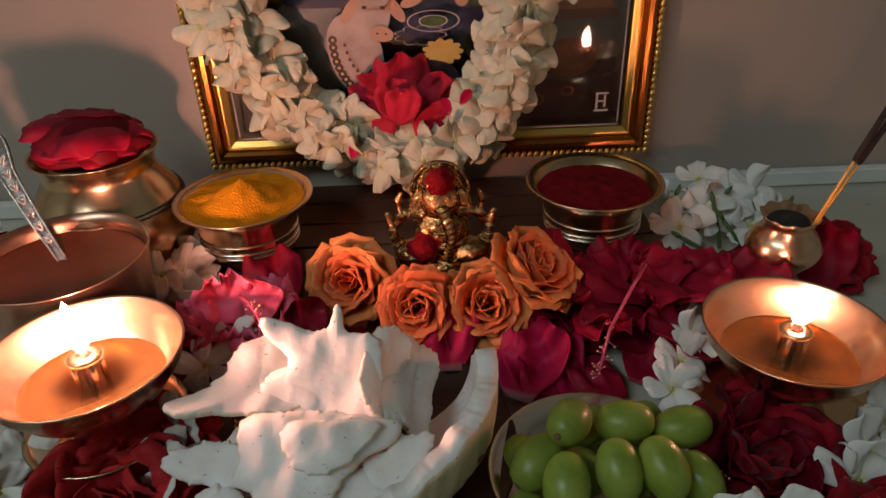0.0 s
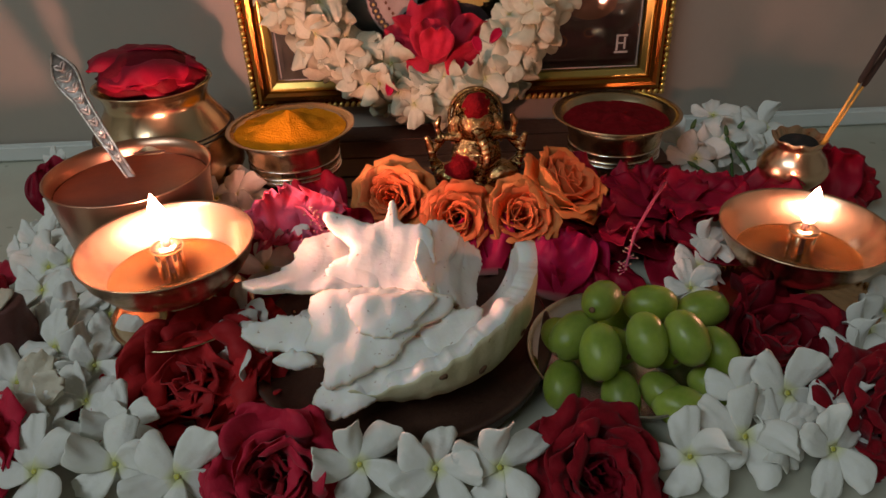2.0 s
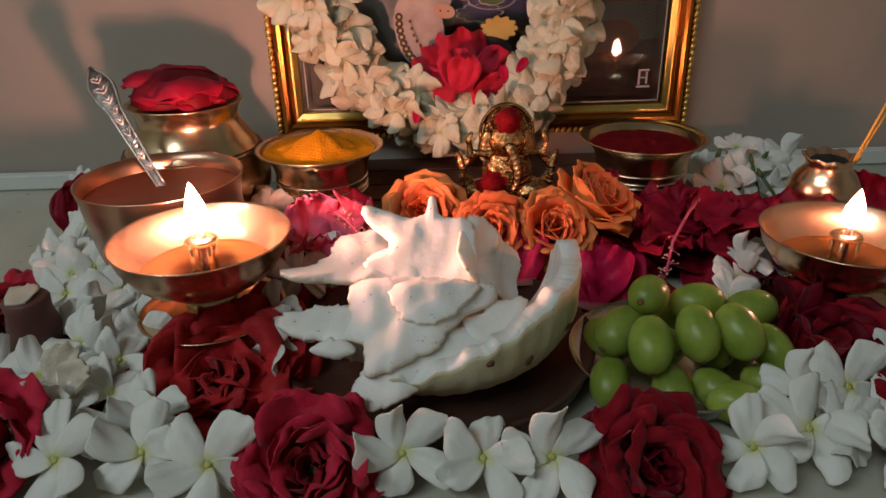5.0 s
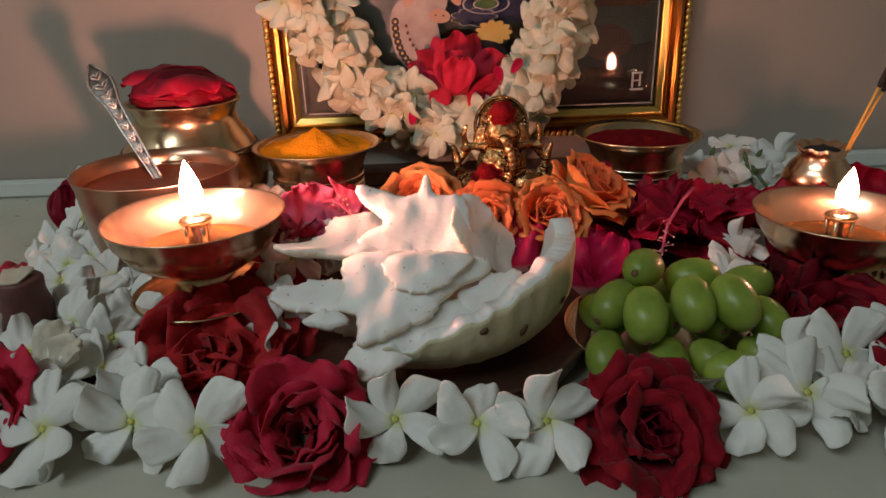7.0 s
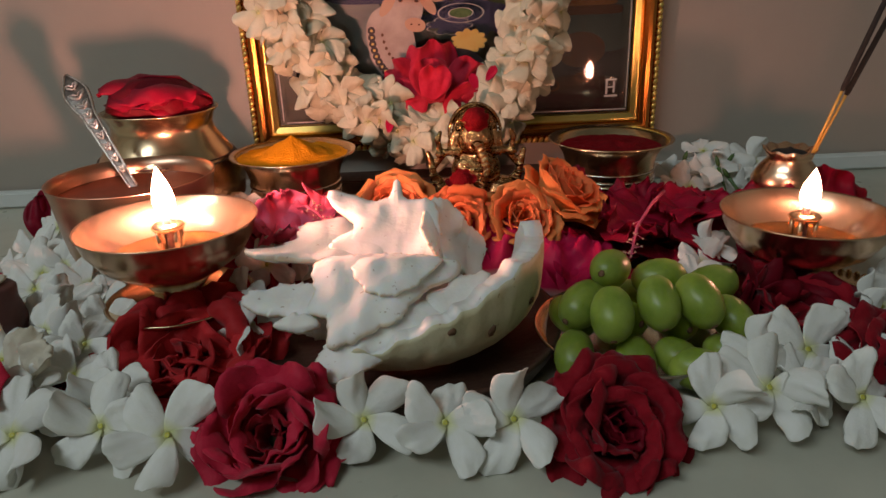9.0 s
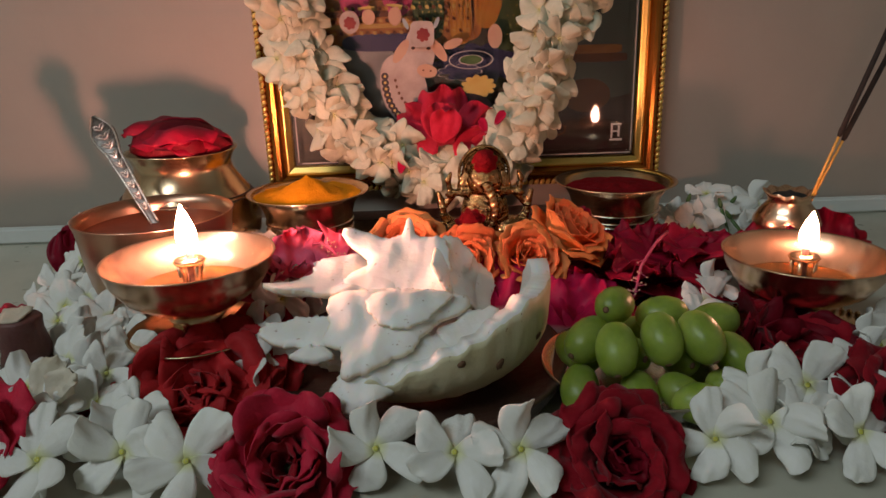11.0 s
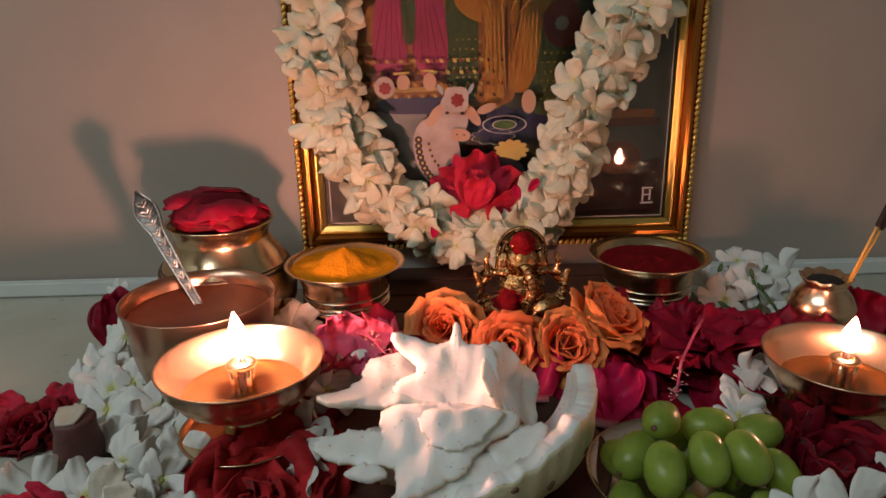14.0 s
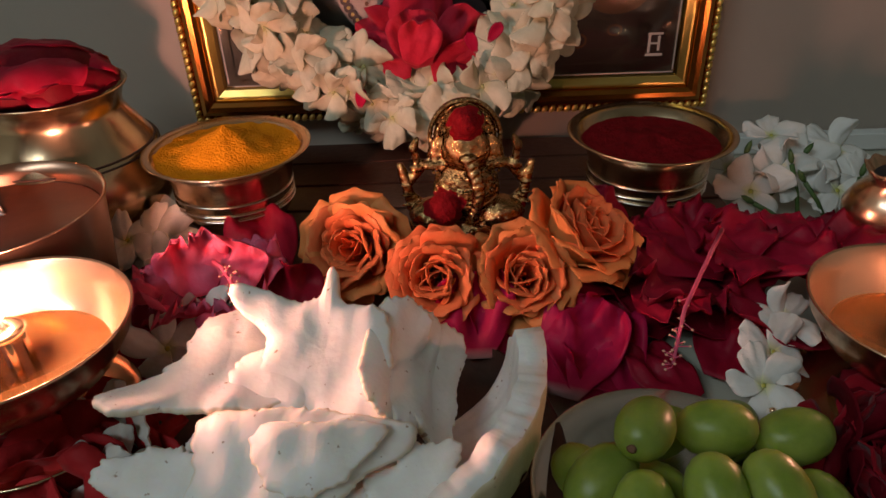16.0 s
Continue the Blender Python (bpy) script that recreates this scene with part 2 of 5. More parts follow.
def lathe(name, profile, mat, n=56, wobble=0.0, flute=0, flute_from=0.0, smooth=True):
    """A body turned about z from (radius, height) pairs; closed at the ends where the radius is 0."""
    verts, faces, rings = [], [], []
    top = max(z for _, z in profile)
    for r, z in profile:
        if r <= 0:
            rings.append([len(verts)])
            verts.append((0, 0, z))
            continue
        ring = []
        for i in range(n):
            a = 2 * math.pi * i / n
            rr = r * (1 + wobble * noise.noise((math.cos(a) * 1.5, math.sin(a) * 1.5, z * 30)))
            zz = z
            if flute and z >= flute_from:
                rr *= 1 + 0.03 * math.cos(flute * a)
                zz += 0.0006 * math.cos(flute * a) * (z >= top - 0.004)
            ring.append(len(verts))
            verts.append((rr * math.cos(a), rr * math.sin(a), zz))
        rings.append(ring)
    for a, b in zip(rings, rings[1:]):
        for i in range(n):
            j = (i + 1) % n
            if len(a) == 1 and len(b) > 1:
                faces.append((a[0], b[j], b[i]))
            elif len(b) == 1 and len(a) > 1:
                faces.append((a[i], a[j], b[0]))
            elif len(a) > 1:
                faces.append((a[i], a[j], b[j], b[i]))
    me = mesh_of(name, verts, faces, mat, smooth=smooth)
    bm = bmesh.new()
    bm.from_mesh(me)
    bmesh.ops.recalc_face_normals(bm, faces=bm.faces)
    bm.to_mesh(me)
    bm.free()
    return me


def petal(name, mat, length, width, cup=0.3, bend=0.6, ruffle=0.0, widest=0.62, foot=0.25, lean=0.0, thick=0.0005, point=0.0,
          seed=0, nu=8, nv=6, curl=0.0, frill=0.0, pleat=1.0, fold=0.0, ragged=0.0, tip=0.06, twist=0.0):
    """A closed thin petal: foot at the origin, growing along +y, its inner face up.
    cup: how far the sides rise; bend: radians by which it arches up (+) or down (-); curl: extra roll at the tip;
    fold: how far the sides roll back towards the tip; ragged: unevenness of the outline; twist: how far one side lifts."""
    rng = random.Random(seed)
    off = [rng.uniform(0, 50) for _ in range(3)]
    path, y, z = [(0.0, 0.0, 0.0)], 0.0, 0.0
    us = [0.0] + [1 - (1 - i / nu) ** 1.6 for i in range(1, nu + 1)]
    for i in range(1, nu + 1):
        u, du = us[i], us[i] - us[i - 1]
        ang = bend * u + curl * max(0.0, u - 0.7) / 0.3
        y += math.cos(ang) * length * du
        z += math.sin(ang) * length * du
        path.append((y, z, ang))
    top, bottom, uvs = [], [], []
    for i, (y, z, ang) in enumerate(path):
        u = us[i]
        if u <= widest:
            w = foot + (1 - foot) * math.sin(math.pi / 2 * u / widest)
        else:
            q = (u - widest) / (1 - widest)
            w = max(0.03, 1 - q ** (2.5 - 1.0 * point)) ** 0.5
        for j in range(nv + 1):
            v = 2 * j / nv - 1
            torn = 1 + ragged * u * noise.noise((u * 5 + off[2], (2.0 if v > 0 else 7.0) + off[0], off[1]))
            x = v * w * torn * width / 2 + lean * width * u * u
            rise = cup * width * 0.5 * (v * w) ** 2 - fold * width * (v * w) ** 2 * max(0.0, (u - 0.4) / 0.6) + twist * width * 0.5 * v * w * u
            wav = ruffle * width * u * noise.noise((v * w * 2.2 + off[0], u * 2.6 + off[1], off[2]))
            wav += pleat * ruffle * 0.5 * width * u * abs(v * w) * math.sin(v * w * 9 + u * 7 + off[0])
            wav += frill * width * u ** 6 * noise.noise((v * w * 7 + off[1], u * 5 + off[0], off[2]))
            tipfall = -tip * length * (v * v) * max(0.0, (u - 0.9) / 0.1) + ragged * 0.12 * length * u ** 4 * noise.noise((v * 2.5 + off[1], off[0], 3))
            n_y, n_z = -math.sin(ang), math.cos(ang)
            h = rise + wav
            p = Vector((x, y + n_y * h + math.cos(ang) * tipfall, z + n_z * h + math.sin(ang) * tipfall))
            top.append(p)
            bottom.append(p - Vector((0, n_y, n_z)) * thick)
            uvs.append((j / nv, u))
    k = len(top)
    faces = []
    c = nv + 1
    for i in range(nu):
        for j in range(nv):
            a = i * c + j
            faces.append((a, a + 1, a + c + 1, a + c))
            faces.append((k + a, k + a + c, k + a + c + 1, k + a + 1))
    rim = [j for j in range(c)] + [i * c + nv for i in range(1, nu + 1)] + [nu * c + j for j in range(nv - 1, -1, -1)] + [i * c for i in range(nu - 1, 0, -1)]
    for a, b in zip(rim, rim[1:] + rim[:1]):
        faces.append((b, a, k + a, k + b))
    me = mesh_of(name, [tuple(p) for p in top + bottom], faces, mat, uvs + uvs)
    for poly in me.polygons[len(faces) - len(rim):]:
        poly.use_smooth = False
    return me


def rod(name, points, radius, mat, n=8):
    """A round rod through points; radius: one number or one for each point."""
    pts = [Vector(p) for p in points]
    verts, faces = [], []
    for i, p in enumerate(pts):
        d = (pts[min(i + 1, len(pts) - 1)] - pts[max(i - 1, 0)]).normalized()
        side = d.cross(Vector((0.3, 0.2, 1) if abs(d.z) < 0.9 else (1, 0.2, 0))).normalized()
        up = side.cross(d)
        r = radius[i] if isinstance(radius, (list, tuple)) else radius
        for k in range(n):
            a = 2 * math.pi * k / n
            verts.append(tuple(p + side * r * math.cos(a) + up * r * math.sin(a)))
    for i in range(len(pts) - 1):
        for k in range(n):
            a, b = i * n + k, i * n + (k + 1) % n
            faces.append((a, b, b + n, a + n))
    faces.append(tuple(range(n - 1, -1, -1)))
    faces.append(tuple(range((len(pts) - 1) * n, len(pts) * n)))
    return mesh_of(name, verts, faces, mat)


def box(name, lo, hi, mat, bevel=0.0):
    bm = bmesh.new()
    bmesh.ops.create_cube(bm, size=1)
    for v in bm.verts:
        v.co = [lo[k] + (v.co[k] + 0.5) * (hi[k] - lo[k]) for k in range(3)]
    if bevel:
        bmesh.ops.bevel(bm, geom=list(bm.edges), offset=bevel, segments=2, affect="EDGES")
    return mesh_bm(name, bm, mat, smooth=False)


def joined(name, pieces):
    """One mesh out of (mesh, matrix) pairs, with their materials."""
    bm = bmesh.new()
    mats = []
    for me, m in pieces:
        for mt in me.materials:
            if mt not in mats:
                mats.append(mt)
        before = len(bm.faces)
        tmp = me.copy()
        tmp.transform(m)
        bm.from_mesh(tmp)
        bm.faces.ensure_lookup_table()
        for f in bm.faces[before:]:
            f.material_index = mats.index(me.materials[f.material_index])
        bpy.data.meshes.remove(tmp)
    me = bpy.data.meshes.new(name)
    bm.to_mesh(me)
    bm.free()
    for mt in mats:
        me.materials.append(mt)
    return me


# ---- the room ----
FLOOR, BACK = 0.0, 0.432
solid("floor", box("floor", (-1.6, -2.2, -0.1), (1.6, 0.6, FLOOR), MARBLE), Matrix(), "pale veined marble floor with a dull polish", "floor", kind="structure")
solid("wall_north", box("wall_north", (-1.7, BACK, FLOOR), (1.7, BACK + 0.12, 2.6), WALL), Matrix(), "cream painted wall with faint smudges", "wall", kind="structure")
# South, east and west stay out of view; lightened to lift the dark areas.
solid("wall_south", box("wall_south", (-1.7, -2.3, FLOOR), (1.7, -2.2, 2.6), BOUNCE_WALL), Matrix(), "plain cream wall, lightened to bounce more light", "wall", kind="structure")
solid("wall_east", box("wall_east", (1.6, -2.2, FLOOR), (1.7, BACK, 2.6), BOUNCE_WALL), Matrix(), "plain cream wall, lightened to bounce more light", "wall", kind="structure")
solid("wall_west", box("wall_west", (-1.7, -2.2, FLOOR), (-1.6, BACK, 2.6), BOUNCE_WALL), Matrix(), "plain cream wall, lightened to bounce more light", "wall", kind="structure")
solid("ceiling", box("ceiling", (-1.7, -2.3, 2.6), (1.7, 0.6, 2.7), CEIL), Matrix(), "plain white ceiling", "ceiling", kind="structure")
solid("baseboard", box("baseboard", (-1.6, BACK - 0.007, FLOOR), (1.6, BACK - 0.0005, FLOOR + 0.013), SKIRT, 0.002), Matrix(),
      "thin pale stone strip along the foot of the wall", "baseboard", kind="structure")


# ---- framed picture on the wall ----
FX0, FX1, FZ0, FZ1, FY = -0.1443, 0.1418, 0.0330, 0.40, BACK - 0.001


def frame_member(name, x0, z0, x1, z1, profile, mat):
    """One mitred side between two outer corners. profile: (in from the outer edge, out from the wall)."""
    cx, cz = (FX0 + FX1) / 2, (FZ0 + FZ1) / 2
    verts, faces = [], []
    for ex, ez in ((x0, z0), (x1, z1)):
        for inn, outw in profile:
            verts.append((ex + inn * (1 if ex < cx else -1), FY - outw, ez + inn * (1 if ez < cz else -1)))
    k = len(profile)
    for i in range(k):
        j = (i + 1) % k
        faces.append((i, j, k + j, k + i))
    bm = bmesh.new()
    vs = [bm.verts.new(v) for v in verts]
    for f in faces:
        bm.faces.new([vs[i] for i in f])
    bm.faces.new(vs[:k])
    bm.faces.new(vs[k:][::-1])
    return mesh_bm(name, bm, mat, smooth=False)


picture = thing("framed_picture", Matrix(), "gilt framed devotional print under glass, hung on the wall", "picture")
corners = [(FX0, FZ0), (FX1, FZ0), (FX1, FZ1), (FX0, FZ1)]
outer = [(0.0, 0.0), (0.0, 0.009), (0.001, 0.0105), (0.0032, 0.0105), (0.0042, 0.009), (0.0042, 0.0)]
cove = [(0.0042, 0.0), (0.0042, 0.0095), (0.0055, 0.0125), (0.008, 0.0142), (0.0105, 0.0138), (0.0125, 0.0118), (0.0132, 0.0095), (0.0132, 0.0)]
lip = [(0.0132, 0.0), (0.0132, 0.0105), (0.0145, 0.0115), (0.0156, 0.0113), (0.0172, 0.0104), (0.0188, 0.0095), (0.0188, 0.0)]
for i in range(4):
    (xa, za), (xb, zb) = corners[i], corners[(i + 1) % 4]
    side = part("frame_side", frame_member("frame_side", xa, za, xb, zb, cove, BRONZE), picture, label="dark bronze-gold moulding")
    part("outer_edge", frame_member("outer_edge", xa, za, xb, zb, outer, GOLD), side, label="gilt outer edge with beading")
    part("inner_lip", frame_member("inner_lip", xa, za, xb, zb, lip, BRIGHT), side, label="bright gilt inner lip")
    length = math.hypot(xb - xa, zb - za)
    bead = bmesh.new()
    count = int(length / 0.0042)
    for b in range(count):
        f = (b + 0.5) / count
        inset = 0.0021
        px = xa + (xb - xa) * f + (inset if xa == xb == FX0 else -inset if xa == xb else 0)
        pz = za + (zb - za) * f + (inset if za == zb == FZ0 else -inset if za == zb else 0)
        mm = Matrix.Translation((px, FY - 0.0103, pz)) @ Matrix.Rotation(radians(35), 4, "Y") @ Matrix.Diagonal((0.0017, 0.0012, 0.0026, 1))
        bmesh.ops.create_icosphere(bead, subdivisions=1, radius=1, matrix=mm)
    tagged(part("beading", mesh_bm("beading", bead, BRIGHT), side), kind="stuff")

IX0, IX1, IZ0, IZ1 = FX0 + 0.0186, FX1 - 0.0186, FZ0 + 0.0186, FZ1 - 0.0186
part("backing", box("backing", (FX0 + 0.006, FY - 0.002, FZ0 + 0.006), (FX1 - 0.006, FY, FZ1 - 0.006), CLAY), picture)


def ink(name, low, high, scale=60):
    return material("print_" + name, low, high, scale, 0.5, bump=0.0, vary=0)


INK = {
    "ground": ink("ground", (0.030, 0.040, 0.035), (0.090, 0.100, 0.070), 45),
    "teal": ink("teal", (0.050, 0.085, 0.080), (0.110, 0.160, 0.140), 30),
    "throne": ink("throne", (0.253, 0.095, 0.021), (0.506, 0.253, 0.063), 190),
    "pink": ink("pink", (0.379, 0.032, 0.137), (0.558, 0.074, 0.232), 40),
    "orange": ink("orange", (0.527, 0.211, 0.021), (0.558, 0.379, 0.053), 60),
    "yellow": ink("yellow", (0.527, 0.337, 0.074), (0.558, 0.443, 0.126), 90),
    "green": ink("green", (0.032, 0.074, 0.021), (0.105, 0.179, 0.053), 320),
    "grey": ink("grey", (0.170, 0.220, 0.230), (0.420, 0.480, 0.470), 30),
    "cream": ink("cream", (0.360, 0.273, 0.229), (0.527, 0.446, 0.384), 60),
    "skin": ink("skin", (0.527, 0.295, 0.190), (0.558, 0.358, 0.232), 60),
    "blue": ink("blue", (0.023, 0.032, 0.105), (0.053, 0.063, 0.179), 70),
    "dark": ink("dark", (0.020, 0.012, 0.014), (0.050, 0.030, 0.030), 50),
    "brown": ink("brown", (0.099, 0.034, 0.012), (0.174, 0.068, 0.025), 70),
    "red": ink("red", (0.204, 0.014, 0.017), (0.286, 0.034, 0.027), 80),
    "line": ink("line", (0.443, 0.401, 0.358), (0.527, 0.485, 0.443), 60),
}
PRINT_Y = FY - 0.0028
part("print", box("print", (IX0 - 0.004, PRINT_Y, IZ0 - 0.004), (IX1 + 0.004, FY - 0.002, IZ1 + 0.004), INK["ground"]), picture, label="dark coloured print")
layer_no = [0]


def patch(colour, x, z, rx, rz, turned=0.0, power=2.0, petals=0, ring=0.0, n=36):
    """A flat printed shape, a hair above the one before it."""
    layer_no[0] += 1
    y = PRINT_Y - 0.00025 - 0.00005 * layer_no[0]
    pts, c, s = [], math.cos(radians(turned)), math.sin(radians(turned))
    for i in range(n):
        a = 2 * math.pi * i / n
        ca, sa = math.cos(a), math.sin(a)
        ux = math.copysign(abs(ca) ** (2 / power), ca) * rx
        uz = math.copysign(abs(sa) ** (2 / power), sa) * rz
        if petals:
            k = 0.78 + 0.22 * abs(math.cos(petals * a / 2))
            ux, uz = ux * k, uz * k
        pts.append((x + ux * c - uz * s, z + ux * s + uz * c, ux, uz))
    px0, px1 = IX0 + 0.002, IX1 - 0.002
    clamp = lambda v, lo, hi: max(lo, min(hi, v))
    if ring:
        verts = [(clamp(p[0], px0, px1), y, p[1]) for p in pts] + [(clamp(x + (p[0] - x) * ring, px0, px1), y, z + (p[1] - z) * ring) for p in pts]
        faces = [(i, (i + 1) % n, n + (i + 1) % n, n + i) for i in range(n)]
    else:
        verts = [(clamp(p[0], px0, px1), y, p[1]) for p in pts]
        faces = [tuple(range(n))]
    part("printed_shape", mesh_of("printed_shape", verts, faces, INK[colour], smooth=False), picture)


# plain coloured shapes of the print
patch("teal", 0.095, 0.17, 0.028, 0.06, power=8)
patch("dark", 0.088, 0.075, 0.036, 0.022, power=6)
patch("teal", 0.09, 0.106, 0.03, 0.012, power=5)
patch("brown", 0.088, 0.096, 0.017, 0.012)
patch("brown", 0.092, 0.122, 0.024, 0.003, power=6)
patch("throne", 0.09, 0.128, 0.022, 0.003, power=6)
patch("throne", -0.045, 0.165, 0.058, 0.030, power=8)
patch("throne", -0.03, 0.25, 0.085, 0.09, power=6)
patch("brown", -0.045, 0.156, 0.052, 0.002, power=8)
patch("yellow", -0.045, 0.148, 0.052, 0.0015, power=8)
patch("brown", -0.045, 0.171, 0.05, 0.0012, power=8)
patch("yellow", -0.045, 0.179, 0.05, 0.001, power=8)
patch("grey", -0.069, 0.106, 0.026, 0.032, power=2.4)
patch("blue", 0.012, 0.121, 0.036, 0.014, petals=14, n=84)
patch("blue", -0.055, 0.137, 0.03, 0.006, power=3)
patch("green", -0.024, 0.180, 0.011, 0.042, power=5)
patch("green", 0.036, 0.160, 0.012, 0.032, turned=-12, power=4)
patch("red", 0.045, 0.190, 0.014, 0.016)
patch("line", 0.044, 0.19, 0.005, 0.005, petals=8, n=48)
patch("pink", -0.072, 0.188, 0.0125, 0.034, turned=-7, power=2.6)
patch("pink", -0.047, 0.188, 0.0125, 0.034, turned=5, power=2.6)
patch("green", -0.060, 0.196, 0.005, 0.018, power=3)
patch("orange", -0.002, 0.170, 0.0085, 0.036, power=3.2)
patch("orange", 0.019, 0.174, 0.010, 0.030, turned=-8, power=2.6)
patch("orange", 0.004, 0.212, 0.034, 0.022, power=2.3)
patch("yellow", 0.001, 0.236, 0.04, 0.022)
patch("brown", 0.006, 0.172, 0.0012, 0.03, power=4)
patch("throne", -0.010, 0.168, 0.001, 0.032, power=4)
patch("brown", 0.014, 0.19, 0.001, 0.02, turned=-8, power=4)
for row in range(4):
    for col in range(22):
        patch(("brown", "yellow")[(row + col) % 2], -0.094 + 0.0046 * col, 0.1435 + 0.0080 * row, 0.0013, 0.0018, turned=45, power=1.4, n=8)
for k in range(24):
    patch("yellow", -0.030 + 0.0042 * (k % 4) + 0.002 * ((k // 4) % 2), 0.150 + 0.0062 * (k // 4), 0.0006, 0.0006, n=6)
    patch("yellow", 0.030 + 0.0042 * (k % 4) + 0.002 * ((k // 4) % 2), 0.140 + 0.0062 * (k // 4), 0.0006, 0.0006, n=6)
for k in range(5):
    patch("red", -0.080 + 0.0042 * k, 0.188 - 0.004 * (k % 2), 0.0003, 0.020, turned=-12 + 5 * k, n=12)
    patch("red", -0.056 + 0.0042 * k, 0.188 - 0.004 * (k % 2), 0.0003, 0.020, turned=-6 + 5 * k, n=12)
    patch("throne", -0.008 + 0.0030 * k, 0.170, 0.0005, 0.030, turned=-1 + k, n=12)
    patch("throne", 0.012 + 0.0034 * k, 0.178, 0.0005, 0.022, turned=-12 + 3 * k, n=12)
    patch("throne", -0.018 + 0.010 * k, 0.207, 0.0007, 0.014, turned=40 - 20 * k, n=12)
patch("yellow", -0.066, 0.160, 0.006, 0.0009, turned=5, n=12)
patch("yellow", -0.047, 0.161, 0.006, 0.0009, turned=-5, n=12)
patch("skin", -0.065, 0.154, 0.0045, 0.005)
patch("skin", -0.047, 0.154, 0.0045, 0.006)
patch("skin", 0.021, 0.139, 0.005, 0.008)
patch("skin", -0.008, 0.135, 0.007, 0.003, turned=20)
patch("cream", -0.043, 0.106, 0.016, 0.024, turned=10, power=2.3)
patch("cream", -0.031, 0.131, 0.0105, 0.017, turned=-4, power=2.2)
patch("skin", -0.044, 0.131, 0.0035, 0.009, turned=-35)
patch("skin", -0.018, 0.131, 0.0035, 0.009, turned=35)
for k in range(15):
    a = radians(175 + 115 * k / 14)
    patch("dark", -0.036 + 0.0200 * math.cos(a), 0.112 + 0.0300 * math.sin(a), 0.0026, 0.0026, n=12)
    patch("yellow", -0.036 + 0.0200 * math.cos(a), 0.112 + 0.0300 * math.sin(a), 0.0010, 0.0010, n=8)
for k in range(9):
    a = radians(190 + 90 * k / 8)
    patch("brown", -0.034 + 0.0150 * math.cos(a), 0.116 + 0.0240 * math.sin(a), 0.0010, 0.0012, n=8)
patch("brown", -0.0355, 0.1330, 0.0016, 0.0011, n=12)
patch("brown", -0.0250, 0.1325, 0.0016, 0.0011, n=12)
patch("dark", -0.0355, 0.1330, 0.0008, 0.0008, n=8)
patch("dark", -0.0250, 0.1325, 0.0008, 0.0008, n=8)
patch("skin", -0.0265, 0.1175, 0.0070, 0.0045, turned=-10)
patch("brown", -0.0290, 0.1180, 0.0008, 0.0006, n=8)
patch("brown", -0.0240, 0.1175, 0.0008, 0.0006, n=8)
patch("grey", -0.0400, 0.1490, 0.0014, 0.0040, turned=25)
patch("grey", -0.0190, 0.1490, 0.0014, 0.0040, turned=-25)
patch("line", 0.004, 0.124, 0.0155, 0.0062, ring=0.94)
patch("green", 0.004, 0.124, 0.0085, 0.0034)
patch("line", 0.004, 0.124, 0.0085, 0.0034, ring=0.9)
patch("line", -0.004, 0.116, 0.016, 0.006, petals=9, ring=0.95, n=72)
patch("yellow", 0.009, 0.106, 0.0125, 0.008, petals=11, n=66)
patch("cream", -0.0778, 0.151, 0.0068, 0.0074)
patch("red", -0.0775, 0.1505, 0.0044, 0.0044, petals=7, n=42)
patch("cream", -0.029, 0.142, 0.0082, 0.0085, power=4)
patch("red", -0.0283, 0.1415, 0.0048, 0.0048, petals=7, n=42)
patch("dark", -0.01, 0.082, 0.03, 0.02, power=3)
patch("brown", 0.066, 0.074, 0.005, 0.004, ring=0.75)
patch("brown", 0.085, 0.079, 0.004, 0.003, ring=0.75)
for dx, dz, w, h in ((0, 0, 0.0046, 0.0007), (-0.003, 0.006, 0.0007, 0.005), (0.002, 0.006, 0.0007, 0.004), (0, 0.011, 0.004, 0.0006), (-0.0005, 0.006, 0.0022, 0.0005)):
    patch("line", 0.1068 + dx, 0.0655 + dz, w, h, power=8, n=16)
for x, z, w, h in ((0, IZ0 + 0.0045, (IX1 - IX0) / 2 - 0.006, 0.0004), (IX1 - 0.0055, 0.2, 0.0004, 0.143), (IX0 + 0.0055, 0.2, 0.0004, 0.143)):
    patch("line", x, z, w, h, power=30, n=16)
part("glass_pane", box("glass_pane", (IX0 - 0.003, FY - 0.0072, IZ0 - 0.003), (IX1 + 0.003, FY - 0.0062, IZ1 + 0.003), PANE), picture, label="clear glass pane")


# ---- flowers ----
def soft_petals(mat):
    return [petal("petal", mat, 0.0180, w, cup=cu, bend=b, ruffle=r, widest=0.64, point=-1.6, foot=0.26, lean=l, thick=0.0005, seed=s, curl=0.65 * c, nu=12, nv=10, pleat=0.4, ragged=0.16, tip=0.03, twist=tw, fold=0.4 * fo)
            for w, cu, b, r, l, s, c, tw, fo in ((0.0116, -0.35, 0.50, 0.10, 0.30, 1, -1.1, 0.25, 0.25), (0.0112, 0.10, 0.05, 0.16, 0.38, 2, -0.9, 0.35, 0.30), (0.0124, -0.45, 0.70, 0.12, 0.26, 3, -1.3, 0.20, 0.20),
                                                (0.0108, 0.25, 0.25, 0.20, 0.40, 4, -1.5, 0.45, 0.45), (0.0120, -0.25, 0.35, 0.14, 0.22, 5, -0.7, 0.30, 0.15), (0.0114, -0.55, 0.85, 0.14, 0.34, 6, -0.4, 0.15, 0.10),
                                                (0.0118, -0.15, -0.10, 0.18, 0.30, 7, -0.5, 0.40, 0.35))]


